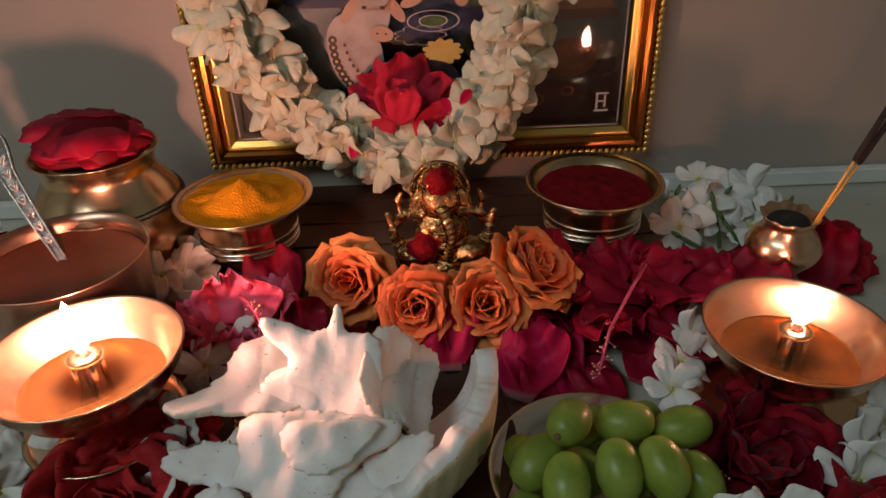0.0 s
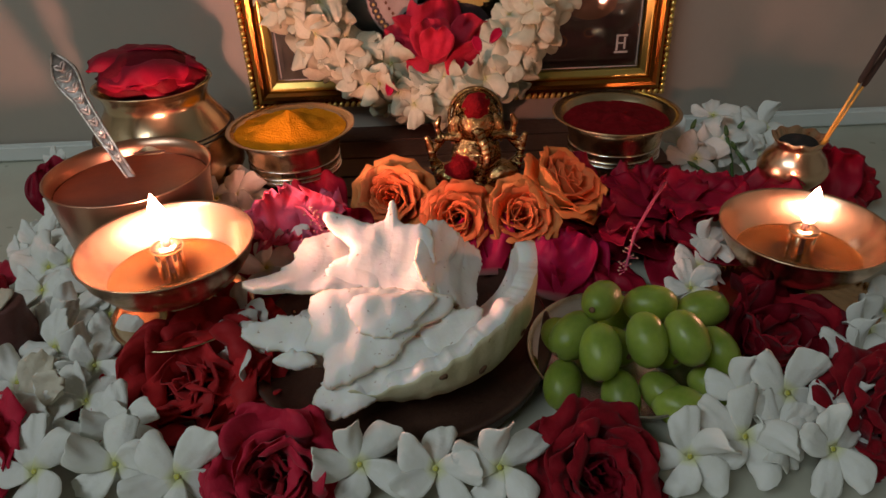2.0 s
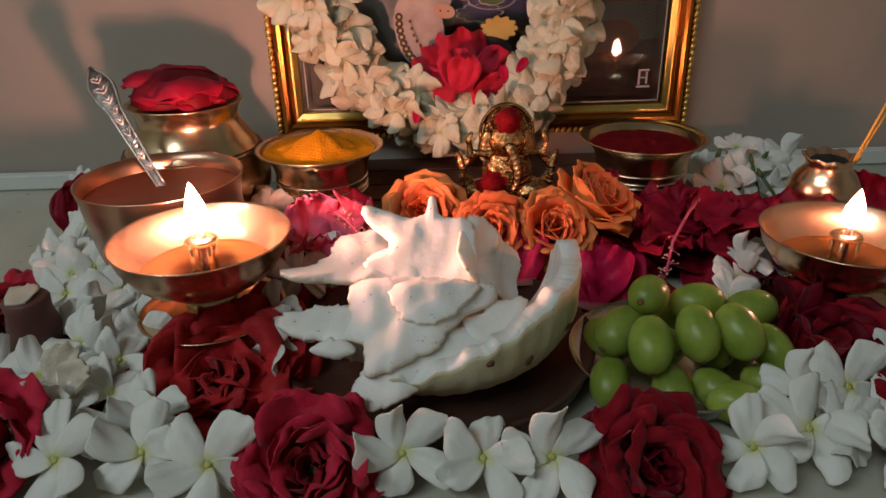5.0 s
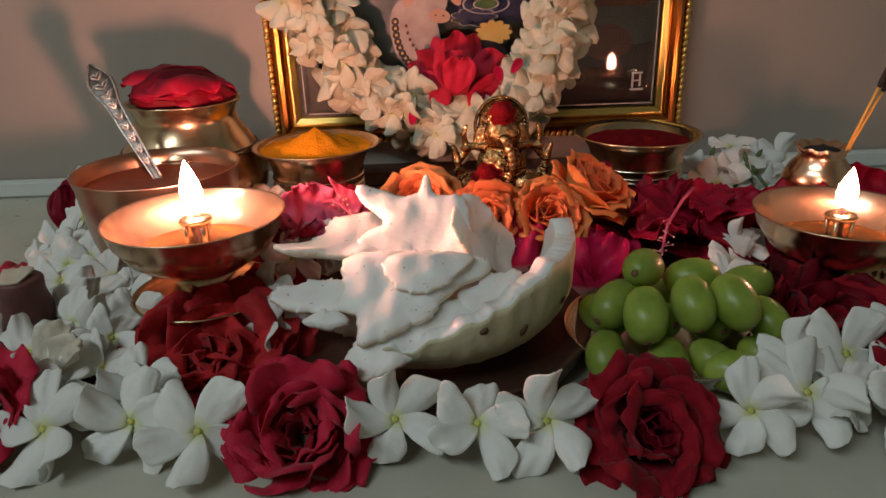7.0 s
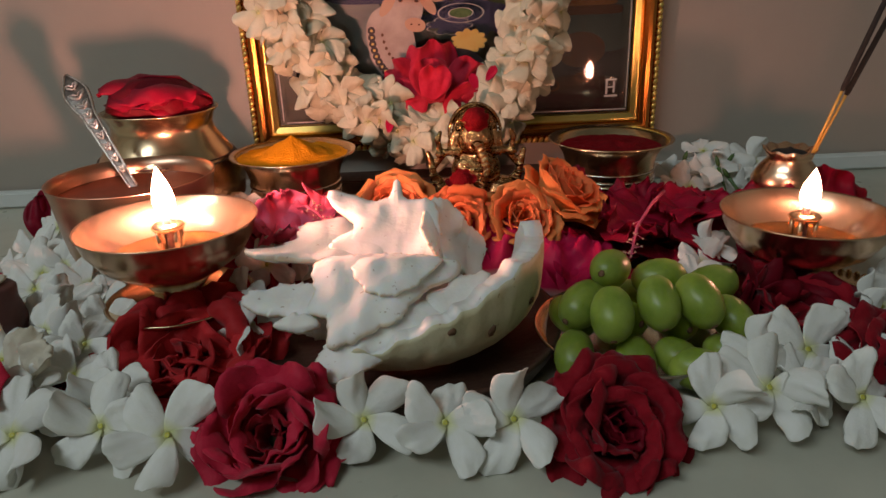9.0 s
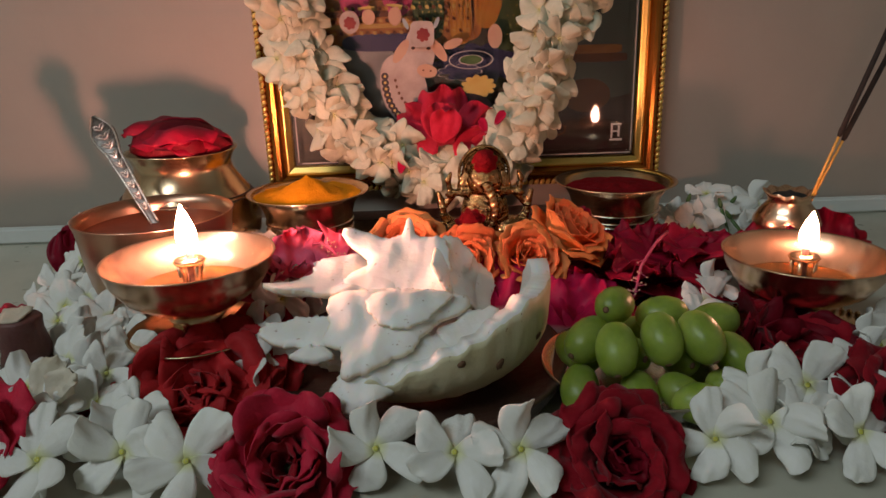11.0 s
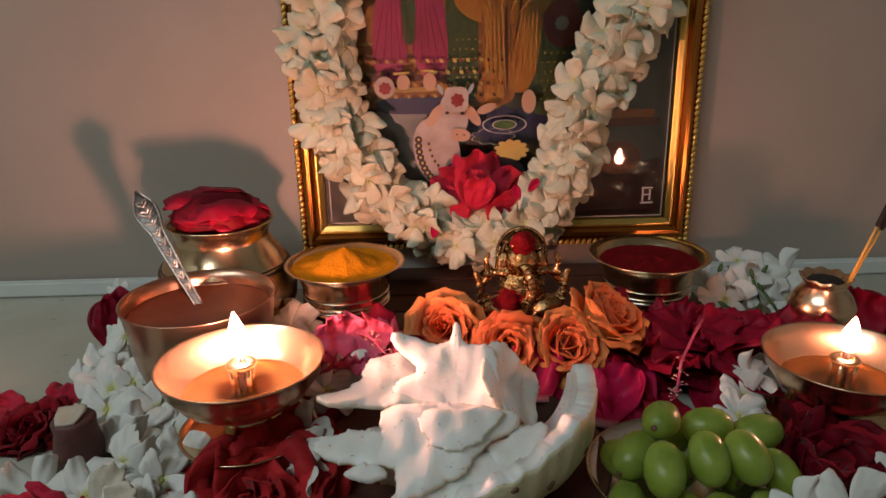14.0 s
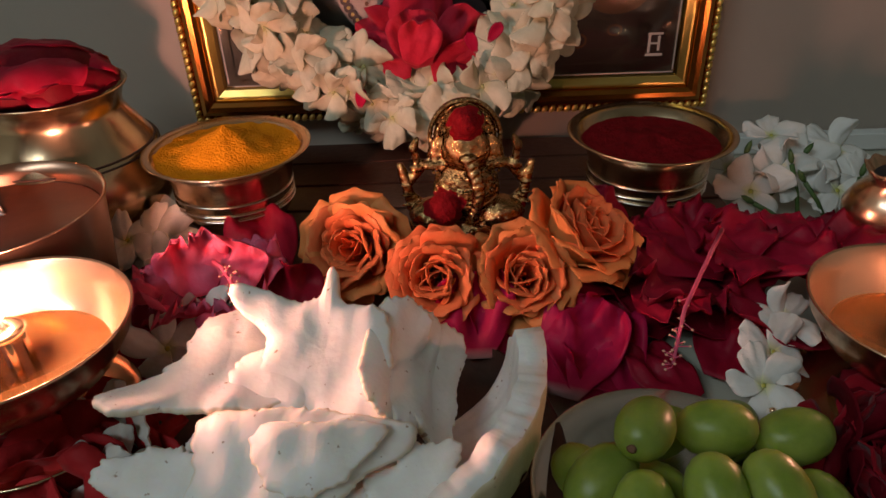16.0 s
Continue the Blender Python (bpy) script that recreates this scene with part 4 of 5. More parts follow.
for k, (mat, label, row) in enumerate((
        (MAGENTA, "magenta rose petal curled upward", (0.050, 0.218, 0.004, 10, 22, 0, 1.1)), (MAGENTA, "magenta rose petal lying loose", (0.032, 0.224, 0.006, -26, 28, 0, 1.0)),
        (MAGENTA, "magenta rose petal lying loose", (0.066, 0.226, 0.004, 50, 14, 0, 0.95)), (MAGENTA, "purple-magenta petal behind the coconut", (0.004, 0.238, 0.012, 0, 40, 0, 0.85)),
        (MAGENTA, "purple-magenta petal behind the coconut", (0.020, 0.240, 0.008, 20, 30, 0, 0.85)),
        (MAROON, "dark red petal standing by the cup", (-0.240, 0.335, 0.004, 30, 80, 0, 0.95)), (MAROON, "dark red petal standing by the cup", (-0.247, 0.325, 0.004, 5, 75, 0, 0.85)),
        (RED, "red petal half folded", (-0.262, 0.245, 0.006, 60, 8, 0, 0.7)), (RED, "red petal half folded", (-0.240, 0.250, 0.010, 20, 12, 0, 0.6)),
        (MAROON, "dark red petal beside the coconut", (-0.062, 0.244, 0.016, 10, 50, 0, 0.8)), (MAROON, "dark red petal under the lamp", (-0.105, 0.222, 0.006, 20, 35, 0, 0.9)),
        (MAROON, "dark red petal under the lamp", (-0.112, 0.240, 0.006, -20, 50, 0, 0.9)), (MAROON, "dark red petal beside the lamp", (-0.092, 0.228, 0.008, 35, 30, 0, 0.8)),
        (SCARLET, "red petal under the lamp", (-0.140, 0.186, 0.006, 10, 10, 0, 0.8)), (SCARLET, "red petal under the lamp", (-0.112, 0.190, 0.008, -30, 14, 0, 0.8)),
        (MAROON, "dark red petal beside the incense pot", (0.198, 0.292, 0.006, -20, 50, 0, 1.0)), (MAROON, "dark red petal beside the incense pot", (0.165, 0.262, 0.006, 20, 30, 0, 1.0)),
        (MAROON, "dark red petal behind the roses", (-0.030, 0.286, 0.019, 60, 10, 0, 0.9)), (MAROON, "dark red petal behind the roses", (0.030, 0.290, 0.019, -60, 12, 0, 0.9)),
        (MAROON, "dark red petal behind the roses", (-0.045, 0.255, 0.006, 20, 12, 0, 1.0)), (MAROON, "dark red petal lying beside the grapes", (0.078, 0.222, 0.005, 40, 12, 0, 0.7)), (MAROON, "dark red petal lying beside the grapes", (0.088, 0.232, 0.005, -30, 14, 0, 0.75)),
        (MAROON, "dark red petal by the bowl", (-0.075, 0.290, 0.019, 30, 14, 0, 0.9)))):
    loose_petal(mat, label, at(*row), 200 + k)
rng = random.Random(5)
for k in range(20):
    px, py = 0.045 + 0.115 * ((k * 0.618) % 1), 0.236 + 0.046 * rng.random()
    loose_petal(MAROON, "dark red hibiscus petal lying in a heap", at(px, py, 0.004 + 0.010 * rng.random(), rng.uniform(-80, 80), rng.uniform(6, 30), 0, rng.uniform(0.7, 0.95)), 240 + k)


# red flower tucked into the garland, before the glass
tucked = thing("tucked_flower", Matrix.Translation((-0.0165, 0.404, 0.066)), "crumpled crimson flower tucked into the garland", "flower")
for k, (dx, dz, ang, lean_back, size) in enumerate(((0.0, 0.0, 0, 4, 1.0), (-0.006, 0.0, 42, 8, 0.85), (0.008, 0.002, -48, 8, 0.85), (-0.004, 0.002, 78, 12, 0.75), (0.006, 0.0, -80, 14, 0.7), (0.002, 0.004, 14, -12, 0.72), (-0.004, 0.006, -20, -18, 0.6))):
    part("petal", crumple(RED, 160 + k), tucked, Matrix.Translation((dx, -0.0022 * k, dz)) @ Matrix.Rotation(radians(-ang), 4, "Y") @ Matrix.Rotation(radians(90 - lean_back), 4, "X") @ Matrix.Rotation(radians(180), 4, "Y")
         @ Matrix.Diagonal((size, size, size, 1)))


# ---- garland on the picture ----
GPATH = [(-0.130, 0.372), (-0.124, 0.29), (-0.116, 0.235), (-0.1145, 0.200), (-0.1170, 0.165), (-0.1110, 0.128), (-0.0890, 0.091), (-0.0600, 0.062), (-0.0270, 0.047), (0.0050, 0.052),
         (0.0340, 0.072), (0.0460, 0.103), (0.0590, 0.140), (0.0775, 0.176), (0.0900, 0.205), (0.103, 0.26), (0.118, 0.33), (0.127, 0.372)]


def along(path, s):
    s = max(0.0, min(len(path) - 1.001, s))
    i, f = int(s), s - int(s)
    p = [Vector(path[max(0, min(len(path) - 1, i + k))]) for k in (-1, 0, 1, 2)]
    return 0.5 * (2 * p[1] + (p[2] - p[0]) * f + (2 * p[0] - 5 * p[1] + 4 * p[2] - p[3]) * f * f + (3 * p[1] - p[0] - 3 * p[2] + p[3]) * f ** 3)


def whole_jasmine(seed):
    rng = random.Random(seed)
    bits = [(JTUBE, Matrix())]
    for k in range(5):
        bits.append((rng.choice(GPETALS), turn(0, 0, 72 * k + rng.uniform(-14, 14)) @ Matrix.Rotation(radians(rng.uniform(-18, 20)), 4, "X")
                     @ Matrix.Rotation(radians(rng.uniform(0, 22)), 4, "Y") @ Matrix.Diagonal((1.1, rng.uniform(0.8, 0.95), 1, 1))))
    return joined("flower", bits)


garland = thing("garland", Matrix(), "thick string of white jasmine flowers hung round the picture", "garland")
GY = FY - 0.018
part("thread", rod("thread", [(p.x, GY, p.y) for p in (along(GPATH, k / 6) for k in range(6 * (len(GPATH) - 1)))], 0.003, THREAD), garland, label="pale cotton thread")
gflowers = [whole_jasmine(300 + k) for k in range(7)]
rng = random.Random(77)
steps = 62
for k in range(steps):
    s = (len(GPATH) - 1.01) * (k + 0.5) / steps
    p, q = along(GPATH, s), along(GPATH, s + 0.15)
    d = (q - p).normalized()
    side = Vector((-d.y, d.x))
    for lane in (-1, 0, 1):
        w = lane * rng.uniform(0.009, 0.0145) + rng.uniform(-0.003, 0.003)
        c = p + side * w + d * rng.uniform(-0.004, 0.004)
        lift = 0.012 + (0.010 if lane == 0 else 0.002) + rng.uniform(-0.003, 0.004)
        nrm = Vector((side.x * lane * 0.6 + rng.uniform(-0.45, 0.45), -1.0, side.y * lane * 0.6 + rng.uniform(-0.3, 0.5)))
        rot = nrm.to_track_quat("Z", "Y").to_matrix().to_4x4() @ Matrix.Rotation(rng.uniform(0, 6.28), 4, "Z")
        sz = rng.uniform(0.82, 1.08)
        part("flower", rng.choice(gflowers), garland, Matrix.Translation((c.x, GY - lift, c.y)) @ rot @ Matrix.Diagonal((sz, sz, sz, 1)))
for px, pz, ang in ((-0.0475, 0.052, 12), (0.0115, 0.078, -20), (0.0175, 0.083, 30)):
    part("pink_petal", petal("pink_petal", MAGENTA, 0.012, 0.006, cup=0.3, bend=0.3, ruffle=0.2, seed=61), garland,
         Matrix.Translation((px, GY - 0.027, pz)) @ Matrix.Rotation(radians(ang), 4, "Y") @ Matrix.Rotation(radians(95), 4, "X"), "slip of pink petal")


# ---- brass lamps ----
def oil_lamp(x, y, z, h, flame, label, flame_h, lean, saucer=0.0):
    """A footed bowl whose rim stands h above its foot, with oil, wick holder and flame."""
    f = thing("oil_lamp", Matrix.Translation((x, y, z)), label, "oil lamp", "brass oil lamps")
    b = h - 0.024
    part("bowl", lathe("bowl", [(0.0, b - 0.001), (0.009, b), (0.019, b + 0.0028), (0.0285, b + 0.0095), (0.0338, b + 0.0175), (0.0355, h - 0.0004), (0.0362, h), (0.0358, h + 0.0006),
                                (0.0349, h), (0.0325, b + 0.0178), (0.0275, b + 0.0108), (0.0185, b + 0.0045), (0.0, b + 0.002)], COPPER, 72), f, label="polished brass bowl")
    part("foot", lathe("foot", [(0, 0), (0.019, 0), (0.0195, 0.0015), (0.014, 0.004), (0.0115, 0.008), (0.0105, b - 0.005), (0.014, b - 0.0002), (0, b)], BRASS, 48), f, label="flared brass foot")
    if saucer:
        part("saucer", lathe("saucer", [(0.006, saucer - 0.006), (0.020, saucer - 0.006), (0.0275, saucer - 0.003), (0.0300, saucer - 0.0005), (0.0306, saucer), (0.0298, saucer + 0.0004), (0.0270, saucer - 0.0017),
                                        (0.0195, saucer - 0.0045), (0.006, saucer - 0.0045)], BRASS, 56), f, label="upturned brass drip saucer")
    part("oil", lathe("oil", [(0, b + 0.0094), (0.0262, b + 0.0094), (0.0270, b + 0.0100), (0.0262, b + 0.0101), (0, b + 0.0100)], OIL, 48), f, label="golden lamp oil")
    cage = [(lathe("ring", [(0, b + 0.002), (0.0070, b + 0.002), (0.0070, b + 0.004), (0, b + 0.004)], BRASS, 20), Matrix()),
            (lathe("cap", [(0.0018, h - 0.0035), (0.0062, h - 0.0032), (0.0070, h - 0.0022), (0.0060, h - 0.001), (0.0022, h - 0.0002), (0.0018, h - 0.0035)], BRASS, 20), Matrix())]
    for k in range(4):
        a = math.pi / 4 + k * math.pi / 2
        cage.append((rod("pillar", [(0.0050 * math.cos(a), 0.0050 * math.sin(a), b + 0.003), (0.0050 * math.cos(a), 0.0050 * math.sin(a), h - 0.002)], 0.0011, BRASS), Matrix()))
    holder = part("wick_holder", joined("wick_holder", cage), f, label="small brass wick holder")
    part("wick", rod("wick", [(0, 0, b + 0.004), (0.0002, 0, h), (0.0006, 0.0003, h + 0.0038)], [0.0017, 0.0017, 0.0011], WICK), holder, label="charred cotton wick")
    prof = [(0, 0.0), (0.0024, 0.0012), (0.0038, 0.004), (0.0043, 0.0068), (0.0038, 0.0105), (0.0026, 0.0145), (0.0012, 0.018), (0, 0.0205)]
    fl = lathe("flame", [(r, zz * flame_h / 0.0205) for r, zz in prof], flame, 18)
    part("flame", fl, f, Matrix.Translation((0.0004, 0, h + 0.0018)) @ Matrix.Rotation(radians(lean), 4, "Y"), label="bright yellow flame")
    return f


def plate(x, y, r, mat, label, z=0.0):
    p = thing("plate", Matrix.Translation((x, y, z)), label, "plate", "plates under the lamps")
    part("dish", lathe("dish", [(0, 0), (r * 0.7, 0), (r * 0.82, 0.002), (r * 0.98, 0.0062), (r, 0.0070), (r * 0.98, 0.0078), (r * 0.82, 0.0038), (r * 0.7, 0.0020), (0, 0.0018)], mat, 72), p)
    bm = bmesh.new()
    n = int(2 * math.pi * r / 0.0036)
    for k in range(n):
        a = 2 * math.pi * k / n
        bmesh.ops.create_icosphere(bm, subdivisions=1, radius=0.0014, matrix=Matrix.Translation((r * 0.985 * math.cos(a), r * 0.985 * math.sin(a), 0.0078)))
    tagged(part("beaded_edge", mesh_bm("beaded_edge", bm, mat), p), kind="stuff")
    return p


plate(-0.1320, 0.2060, 0.046, BRASS, "small beaded brass plate under the larger flame")
plate(0.1430, 0.2020, 0.046, BRASS, "small beaded brass plate under the lower lamp")
oil_lamp(-0.1320, 0.2040, 0.002, 0.0567, FLAME_L, "tall footed brass oil lamp burning with a bright flame", 0.021, -3, 0.0235)
oil_lamp(0.1430, 0.2180, 0.002, 0.0425, FLAME_R, "low footed brass oil lamp burning with a small flame", 0.018, 4)


# ---- low board under the idol and the powder bowls ----
BOARD = 0.017
board = thing("wooden_board", Matrix(), "low dark-stained wooden board on the floor", "board")
for k in range(5):
    y0 = 0.289 + 0.0272 * k
    part("plank", box("plank", (-0.1330, y0, 0.004), (0.1270, y0 + 0.0266, BOARD), WOOD, 0.0012), board)
for bx in (-0.120, 0.108):
    part("batten", box("batten", (bx, 0.292, 0.0), (bx + 0.014, 0.418, 0.0045), WOOD, 0.001), board)


# ---- vessels at the back ----
pot = thing("water_pot", Matrix.Translation((-0.1790, 0.3480, 0.0)), "round-bellied brass water pot topped with a dark red flower", "pot")
part("body", lathe("body", [(0, 0), (0.020, 0), (0.022, 0.003), (0.034, 0.014), (0.0425, 0.028), (0.0435, 0.038), (0.0405, 0.050), (0.0335, 0.061), (0.0290, 0.068), (0.0285, 0.072),
                            (0.0302, 0.077), (0.0326, 0.0800), (0.0330, 0.0808), (0.0318, 0.0806), (0.0295, 0.077), (0.027, 0.072), (0.027, 0.068), (0, 0.066)], BRASS, 72), pot)
for zz, rr in ((0.0535, 0.0388), (0.0515, 0.0400)):
    part("engraved_ring", lathe("engraved_ring", [(rr - 0.001, zz - 0.0004), (rr + 0.0003, zz - 0.0003), (rr + 0.0003, zz + 0.0003), (rr - 0.001, zz + 0.0004), (rr - 0.001, zz - 0.0004)], CLAY, 64), pot, label="dark engraved line")
top = hibiscus("dark magenta flower heaped on the water pot", MAROON, Matrix.Translation((-0.179, 0.348, 0.0785)), (), 130)
for k in range(9):
    part("petal", petal("petal", MAROON, 0.0375, 0.042, cup=-0.3, bend=-0.75, ruffle=0.14, widest=0.7, foot=0.4, seed=140 + k, nu=12, nv=10, curl=-0.6), top,
         turn(0, 0, 40 * k) @ Matrix.Translation((0, -0.003, 0.0215 - 0.0011 * k)) @ Matrix.Rotation(radians(3 + 7 * (k % 3)), 4, "X"))
part("heart", lathe("heart", [(0, 0.0), (0.024, 0.0), (0.028, 0.004), (0.023, 0.013), (0.012, 0.0195), (0, 0.021)], DUSK, 30, wobble=0.25), top)

cup = thing("cup", Matrix.Translation((-0.1720, 0.2740, 0.0)), "wide straight-sided metal cup full of brown liquid", "cup")
part("body", lathe("body", [(0, 0.001), (0.031, 0.0), (0.0325, 0.002), (0.0385, 0.055), (0.0398, 0.0600), (0.0400, 0.0606), (0.0392, 0.0606), (0.0375, 0.055), (0.0318, 0.004), (0, 0.003)], CUP_METAL, 72), cup)
part("liquid", lathe("liquid", [(0, 0.046), (0.0366, 0.046), (0.0371, 0.0525), (0.0362, 0.0522), (0, 0.0522)], TEA, 56), cup, label="dark brown liquid")

# spoon standing in the cup
spoon = thing("spoon", Matrix(), "silver spoon with an embossed handle standing in the cup", "spoon")
tip, low = Vector((-0.2195, 0.3290, 0.1040)), Vector((-0.1740, 0.2815, 0.0495))
ax = (tip - low).normalized()
across = ax.cross(Vector((0.15, -1, 0.55))).normalized()
face = across.cross(ax).normalized()
if face.y > 0:
    face = -face
base = Matrix((across, ax, face)).transposed().to_4x4()
base.translation = low
handle_len = (tip - low).length
def handle_half(u):
    """Half width of the handle, from the bowl (0) to the pointed end (1)."""
    return 0.0022 + 0.0034 * max(0.0, u - 0.10) if u < 0.62 else 0.0040 + 0.0030 * math.sin(math.pi / 2 * (u - 0.62) / 0.20) if u < 0.82 else 0.0070 * max(0.12, 1 - ((u - 0.82) / 0.18) ** 1.4)


verts, faces, nh = [], [], 32
for i in range(nh + 1):
    u = i / nh
    w = handle_half(u)
    arch = 0.004 * math.sin(math.pi * u)
    for px, pz in ((-w, 0.0), (-w * 0.8, 0.0007), (w * 0.8, 0.0007), (w, 0.0), (w * 0.6, -0.0006), (-w * 0.6, -0.0006)):
        verts.append((px, u * handle_len, pz + arch))
for i in range(nh):
    for j in range(6):
        a, b = i * 6 + j, i * 6 + (j + 1) % 6
        faces.append((a, b, b + 6, a + 6))
faces += [tuple(range(5, -1, -1)), tuple(range(nh * 6, nh * 6 + 6))]
part("handle", mesh_of("handle", verts, faces, TARNISH), spoon, base, "tarnished silver handle")


def on_handle(side, u, lift=0.0009):
    return (side * handle_half(u), u * handle_len, lift + 0.004 * math.sin(math.pi * u))


for sgn in (-1, 1):
    part("rim", rod("rim", [on_handle(sgn * 0.88, 0.04 + 0.95 * k / 24) for k in range(25)], 0.00055, SILVER, 6), spoon, base, "bright raised edge")
for i in range(9):
    u = 0.14 + 0.088 * i
    for sgn in (-1, 1):
        part("embossing", rod("embossing", [on_handle(0, u), on_handle(sgn * 0.45, u + 0.028, 0.0012), on_handle(sgn * 0.62, u + 0.058), on_handle(sgn * 0.20, u + 0.050, 0.0011), on_handle(0, u + 0.03)],
                              [0.0004, 0.0007, 0.0004, 0.0005, 0.0003], SILVER, 6), spoon, base)
part("spoon_bowl", lathe("spoon_bowl", [(0, -0.003), (0.006, -0.0015), (0.009, 0.001), (0.0085, 0.0015), (0.0055, -0.0007), (0, -0.002)], SILVER, 24), spoon,
     Matrix.Translation(low - ax * 0.013) @ Matrix((across, ax, face)).transposed().to_4x4() @ Matrix.Diagonal((0.8, 1.5, 1, 1)))


def powder_bowl(x, y, h, label, powder, peak, seed, fill):
    f = thing("powder_bowl", Matrix.Translation((x, y, BOARD)), label, "bowl", "bowls of powder")
    part("bowl", lathe("bowl", [(0, 0), (0.0195, 0), (0.0205, 0.002), (0.0235, 0.005), (0.0262, 0.010), (0.0268, h - 0.014), (0.0285, h - 0.008), (0.0325, h - 0.0025), (0.0368, h - 0.0004), (0.0374, h),
                                (0.0366, h + 0.0005), (0.0322, h - 0.0016), (0.0275, h - 0.009), (0.0255, h - 0.016), (0, h - 0.018)], BRASS, 72), f, label="flared metal bowl with turned rings")
    for zz in (0.0115, 0.0140, 0.0185):
        part("turned_ring", lathe("turned_ring", [(0.0258, zz - 0.0005), (0.0272, zz - 0.0003), (0.0272, zz + 0.0003), (0.0258, zz + 0.0005), (0.0258, zz - 0.0005)], STEEL, 56), f)
    verts, faces, nr, na = [], [], 14, 48
    for i in range(nr + 1):
        q = i / nr
        for j in range(na):
            a = 2 * math.pi * j / na
            r = fill * q
            lift = peak * max(0.0, 1 - 1.45 * q) ** 1.1 + 0.0022 * noise.noise((r * math.cos(a) * 160 + seed, r * math.sin(a) * 160, 1)) * (q < 0.97)
            verts.append((r * math.cos(a), r * math.sin(a), h - 0.0035 + (0.0018 * q if powder is TURMERIC else -0.0012) + lift))
    for i in range(nr):
        for j in range(na):
            a, b = i * na + j, i * na + (j + 1) % na
            faces.append((a, b, b + na, a + na))
    part("powder", mesh_of("powder", verts, faces, powder), f, label="heaped powder")
    return f


powder_bowl(-0.1030, 0.3400, 0.0365, "flared brass bowl heaped with yellow turmeric powder", TURMERIC, 0.0135, 1, 0.0332)
powder_bowl(0.0880, 0.3420, 0.0360, "flared steel bowl of dark red kumkum powder", KUMKUM, 0.003, 5, 0.0305)

# incense pot and sticks
inc = thing("incense_pot", Matrix.Translation((0.1725, 0.2920, 0.0)), "small round brass incense pot with a scalloped rim", "incense holder")
part("body", lathe("body", [(0, 0), (0.016, 0), (0.0165, 0.003), (0.009, 0.010), (0.008, 0.020), (0.012, 0.027), (0.0175, 0.034), (0.0180, 0.038), (0.0150, 0.044), (0.0112, 0.0485), (0.0115, 0.051),
                            (0.0138, 0.0545), (0.0130, 0.0545), (0.0102, 0.051), (0, 0.0505)], COPPER, 64, flute=10, flute_from=0.050), inc)
# Near-black disc that closes the mouth, in the incense sticks' colour.
part("cap", lathe("cap", [(0, 0.0505), (0.0095, 0.0515), (0.0085, 0.0525), (0.0035, 0.0535), (0, 0.0555)], CHAR, 24), inc, label="dark cap inside the rim")
for k, (ex, ey, ez) in enumerate(((0.2060, 0.279, 0.1440), (0.2160, 0.284, 0.1420))):
    foot_at = Vector((0.1800 + 0.0008 * k, 0.2850, 0.0500))
    endp = Vector((ex, ey, ez))
    mid = foot_at.lerp(endp, 0.40 - 0.02 * k)
    st = thing("incense_stick", Matrix(), "black incense stick on a yellow bamboo stem in the pot", "incense stick", "incense sticks")
    part("stem", rod("stem", [foot_at, mid], 0.0007, BAMBOO), st, label="yellow bamboo stem")
    part("paste", rod("paste", [mid - (endp - mid).normalized() * 0.002, mid, endp], [0.0009, 0.0014, 0.0013], CHAR), st, label="black incense paste")

# little two-toned pot among the flowers
tiny = thing("clay_pot", Matrix.Translation((-0.2060, 0.1980, 0.0)) @ Matrix.Diagonal((0.9, 0.9, 1.0, 1)), "little brown clay pot capped with a pale petal", "pot")
part("base", lathe("base", [(0, 0), (0.0105, 0), (0.0125, 0.004), (0.0128, 0.012), (0.0115, 0.016), (0, 0.016)], CLAY, 32), tiny, label="dark lower body")
part("upper", lathe("upper", [(0, 0.0155), (0.0118, 0.0155), (0.0116, 0.022), (0.0098, 0.030), (0.0102, 0.035), (0.0092, 0.0362), (0, 0.0362)], TERRA, 32), tiny, label="reddish upper body")
part("lid", petal("lid", WILT, 0.018, 0.014, cup=0.1, bend=0.1, ruffle=0.15, foot=0.6, seed=9), tiny, at(0.0, -0.008, 0.0368, 10, 0, 0), "dry pale petal on top")


# ---- gilded idol, a plain shape ----
bm = bmesh.new()


def blob(x, y, z, rx, ry, rz, yaw=0.0, roll=0.0, sub=2):
    m = Matrix.Translation((x, y, z)) @ Matrix.Rotation(radians(yaw), 4, "Z") @ Matrix.Rotation(radians(roll), 4, "Y") @ Matrix.Diagonal((rx, ry, rz, 1))
    bmesh.ops.create_icosphere(bm, subdivisions=sub, radius=1, matrix=m)


blob(0, 0, 0.0255, 0.0235, 0.0165, 0.0085)
blob(0, 0, 0.0325, 0.0215, 0.0160, 0.0048)
blob(0, -0.001, 0.047, 0.0140, 0.0110, 0.0140)
blob(-0.012, -0.006, 0.0385, 0.0115, 0.0095, 0.0068, yaw=20)
blob(0.012, -0.006, 0.0385, 0.0115, 0.0095, 0.0068, yaw=-20)
blob(0, 0.003, 0.0690, 0.0128, 0.0036, 0.0155)
blob(0, -0.002, 0.0650, 0.0100, 0.0085, 0.0110)
blob(0, -0.002, 0.0750, 0.0082, 0.0068, 0.0085)
blob(-0.0105, -0.001, 0.0630, 0.0046, 0.0030, 0.0080, roll=12)
blob(0.0105, -0.001, 0.0630, 0.0046, 0.0030, 0.0080, roll=-12)
DAUBS = ((-0.0085, -0.0105, 0.0430, 0.0078, 0.0062, 0.0080), (0, -0.0045, 0.0765, 0.0066, 0.0070, 0.0066))
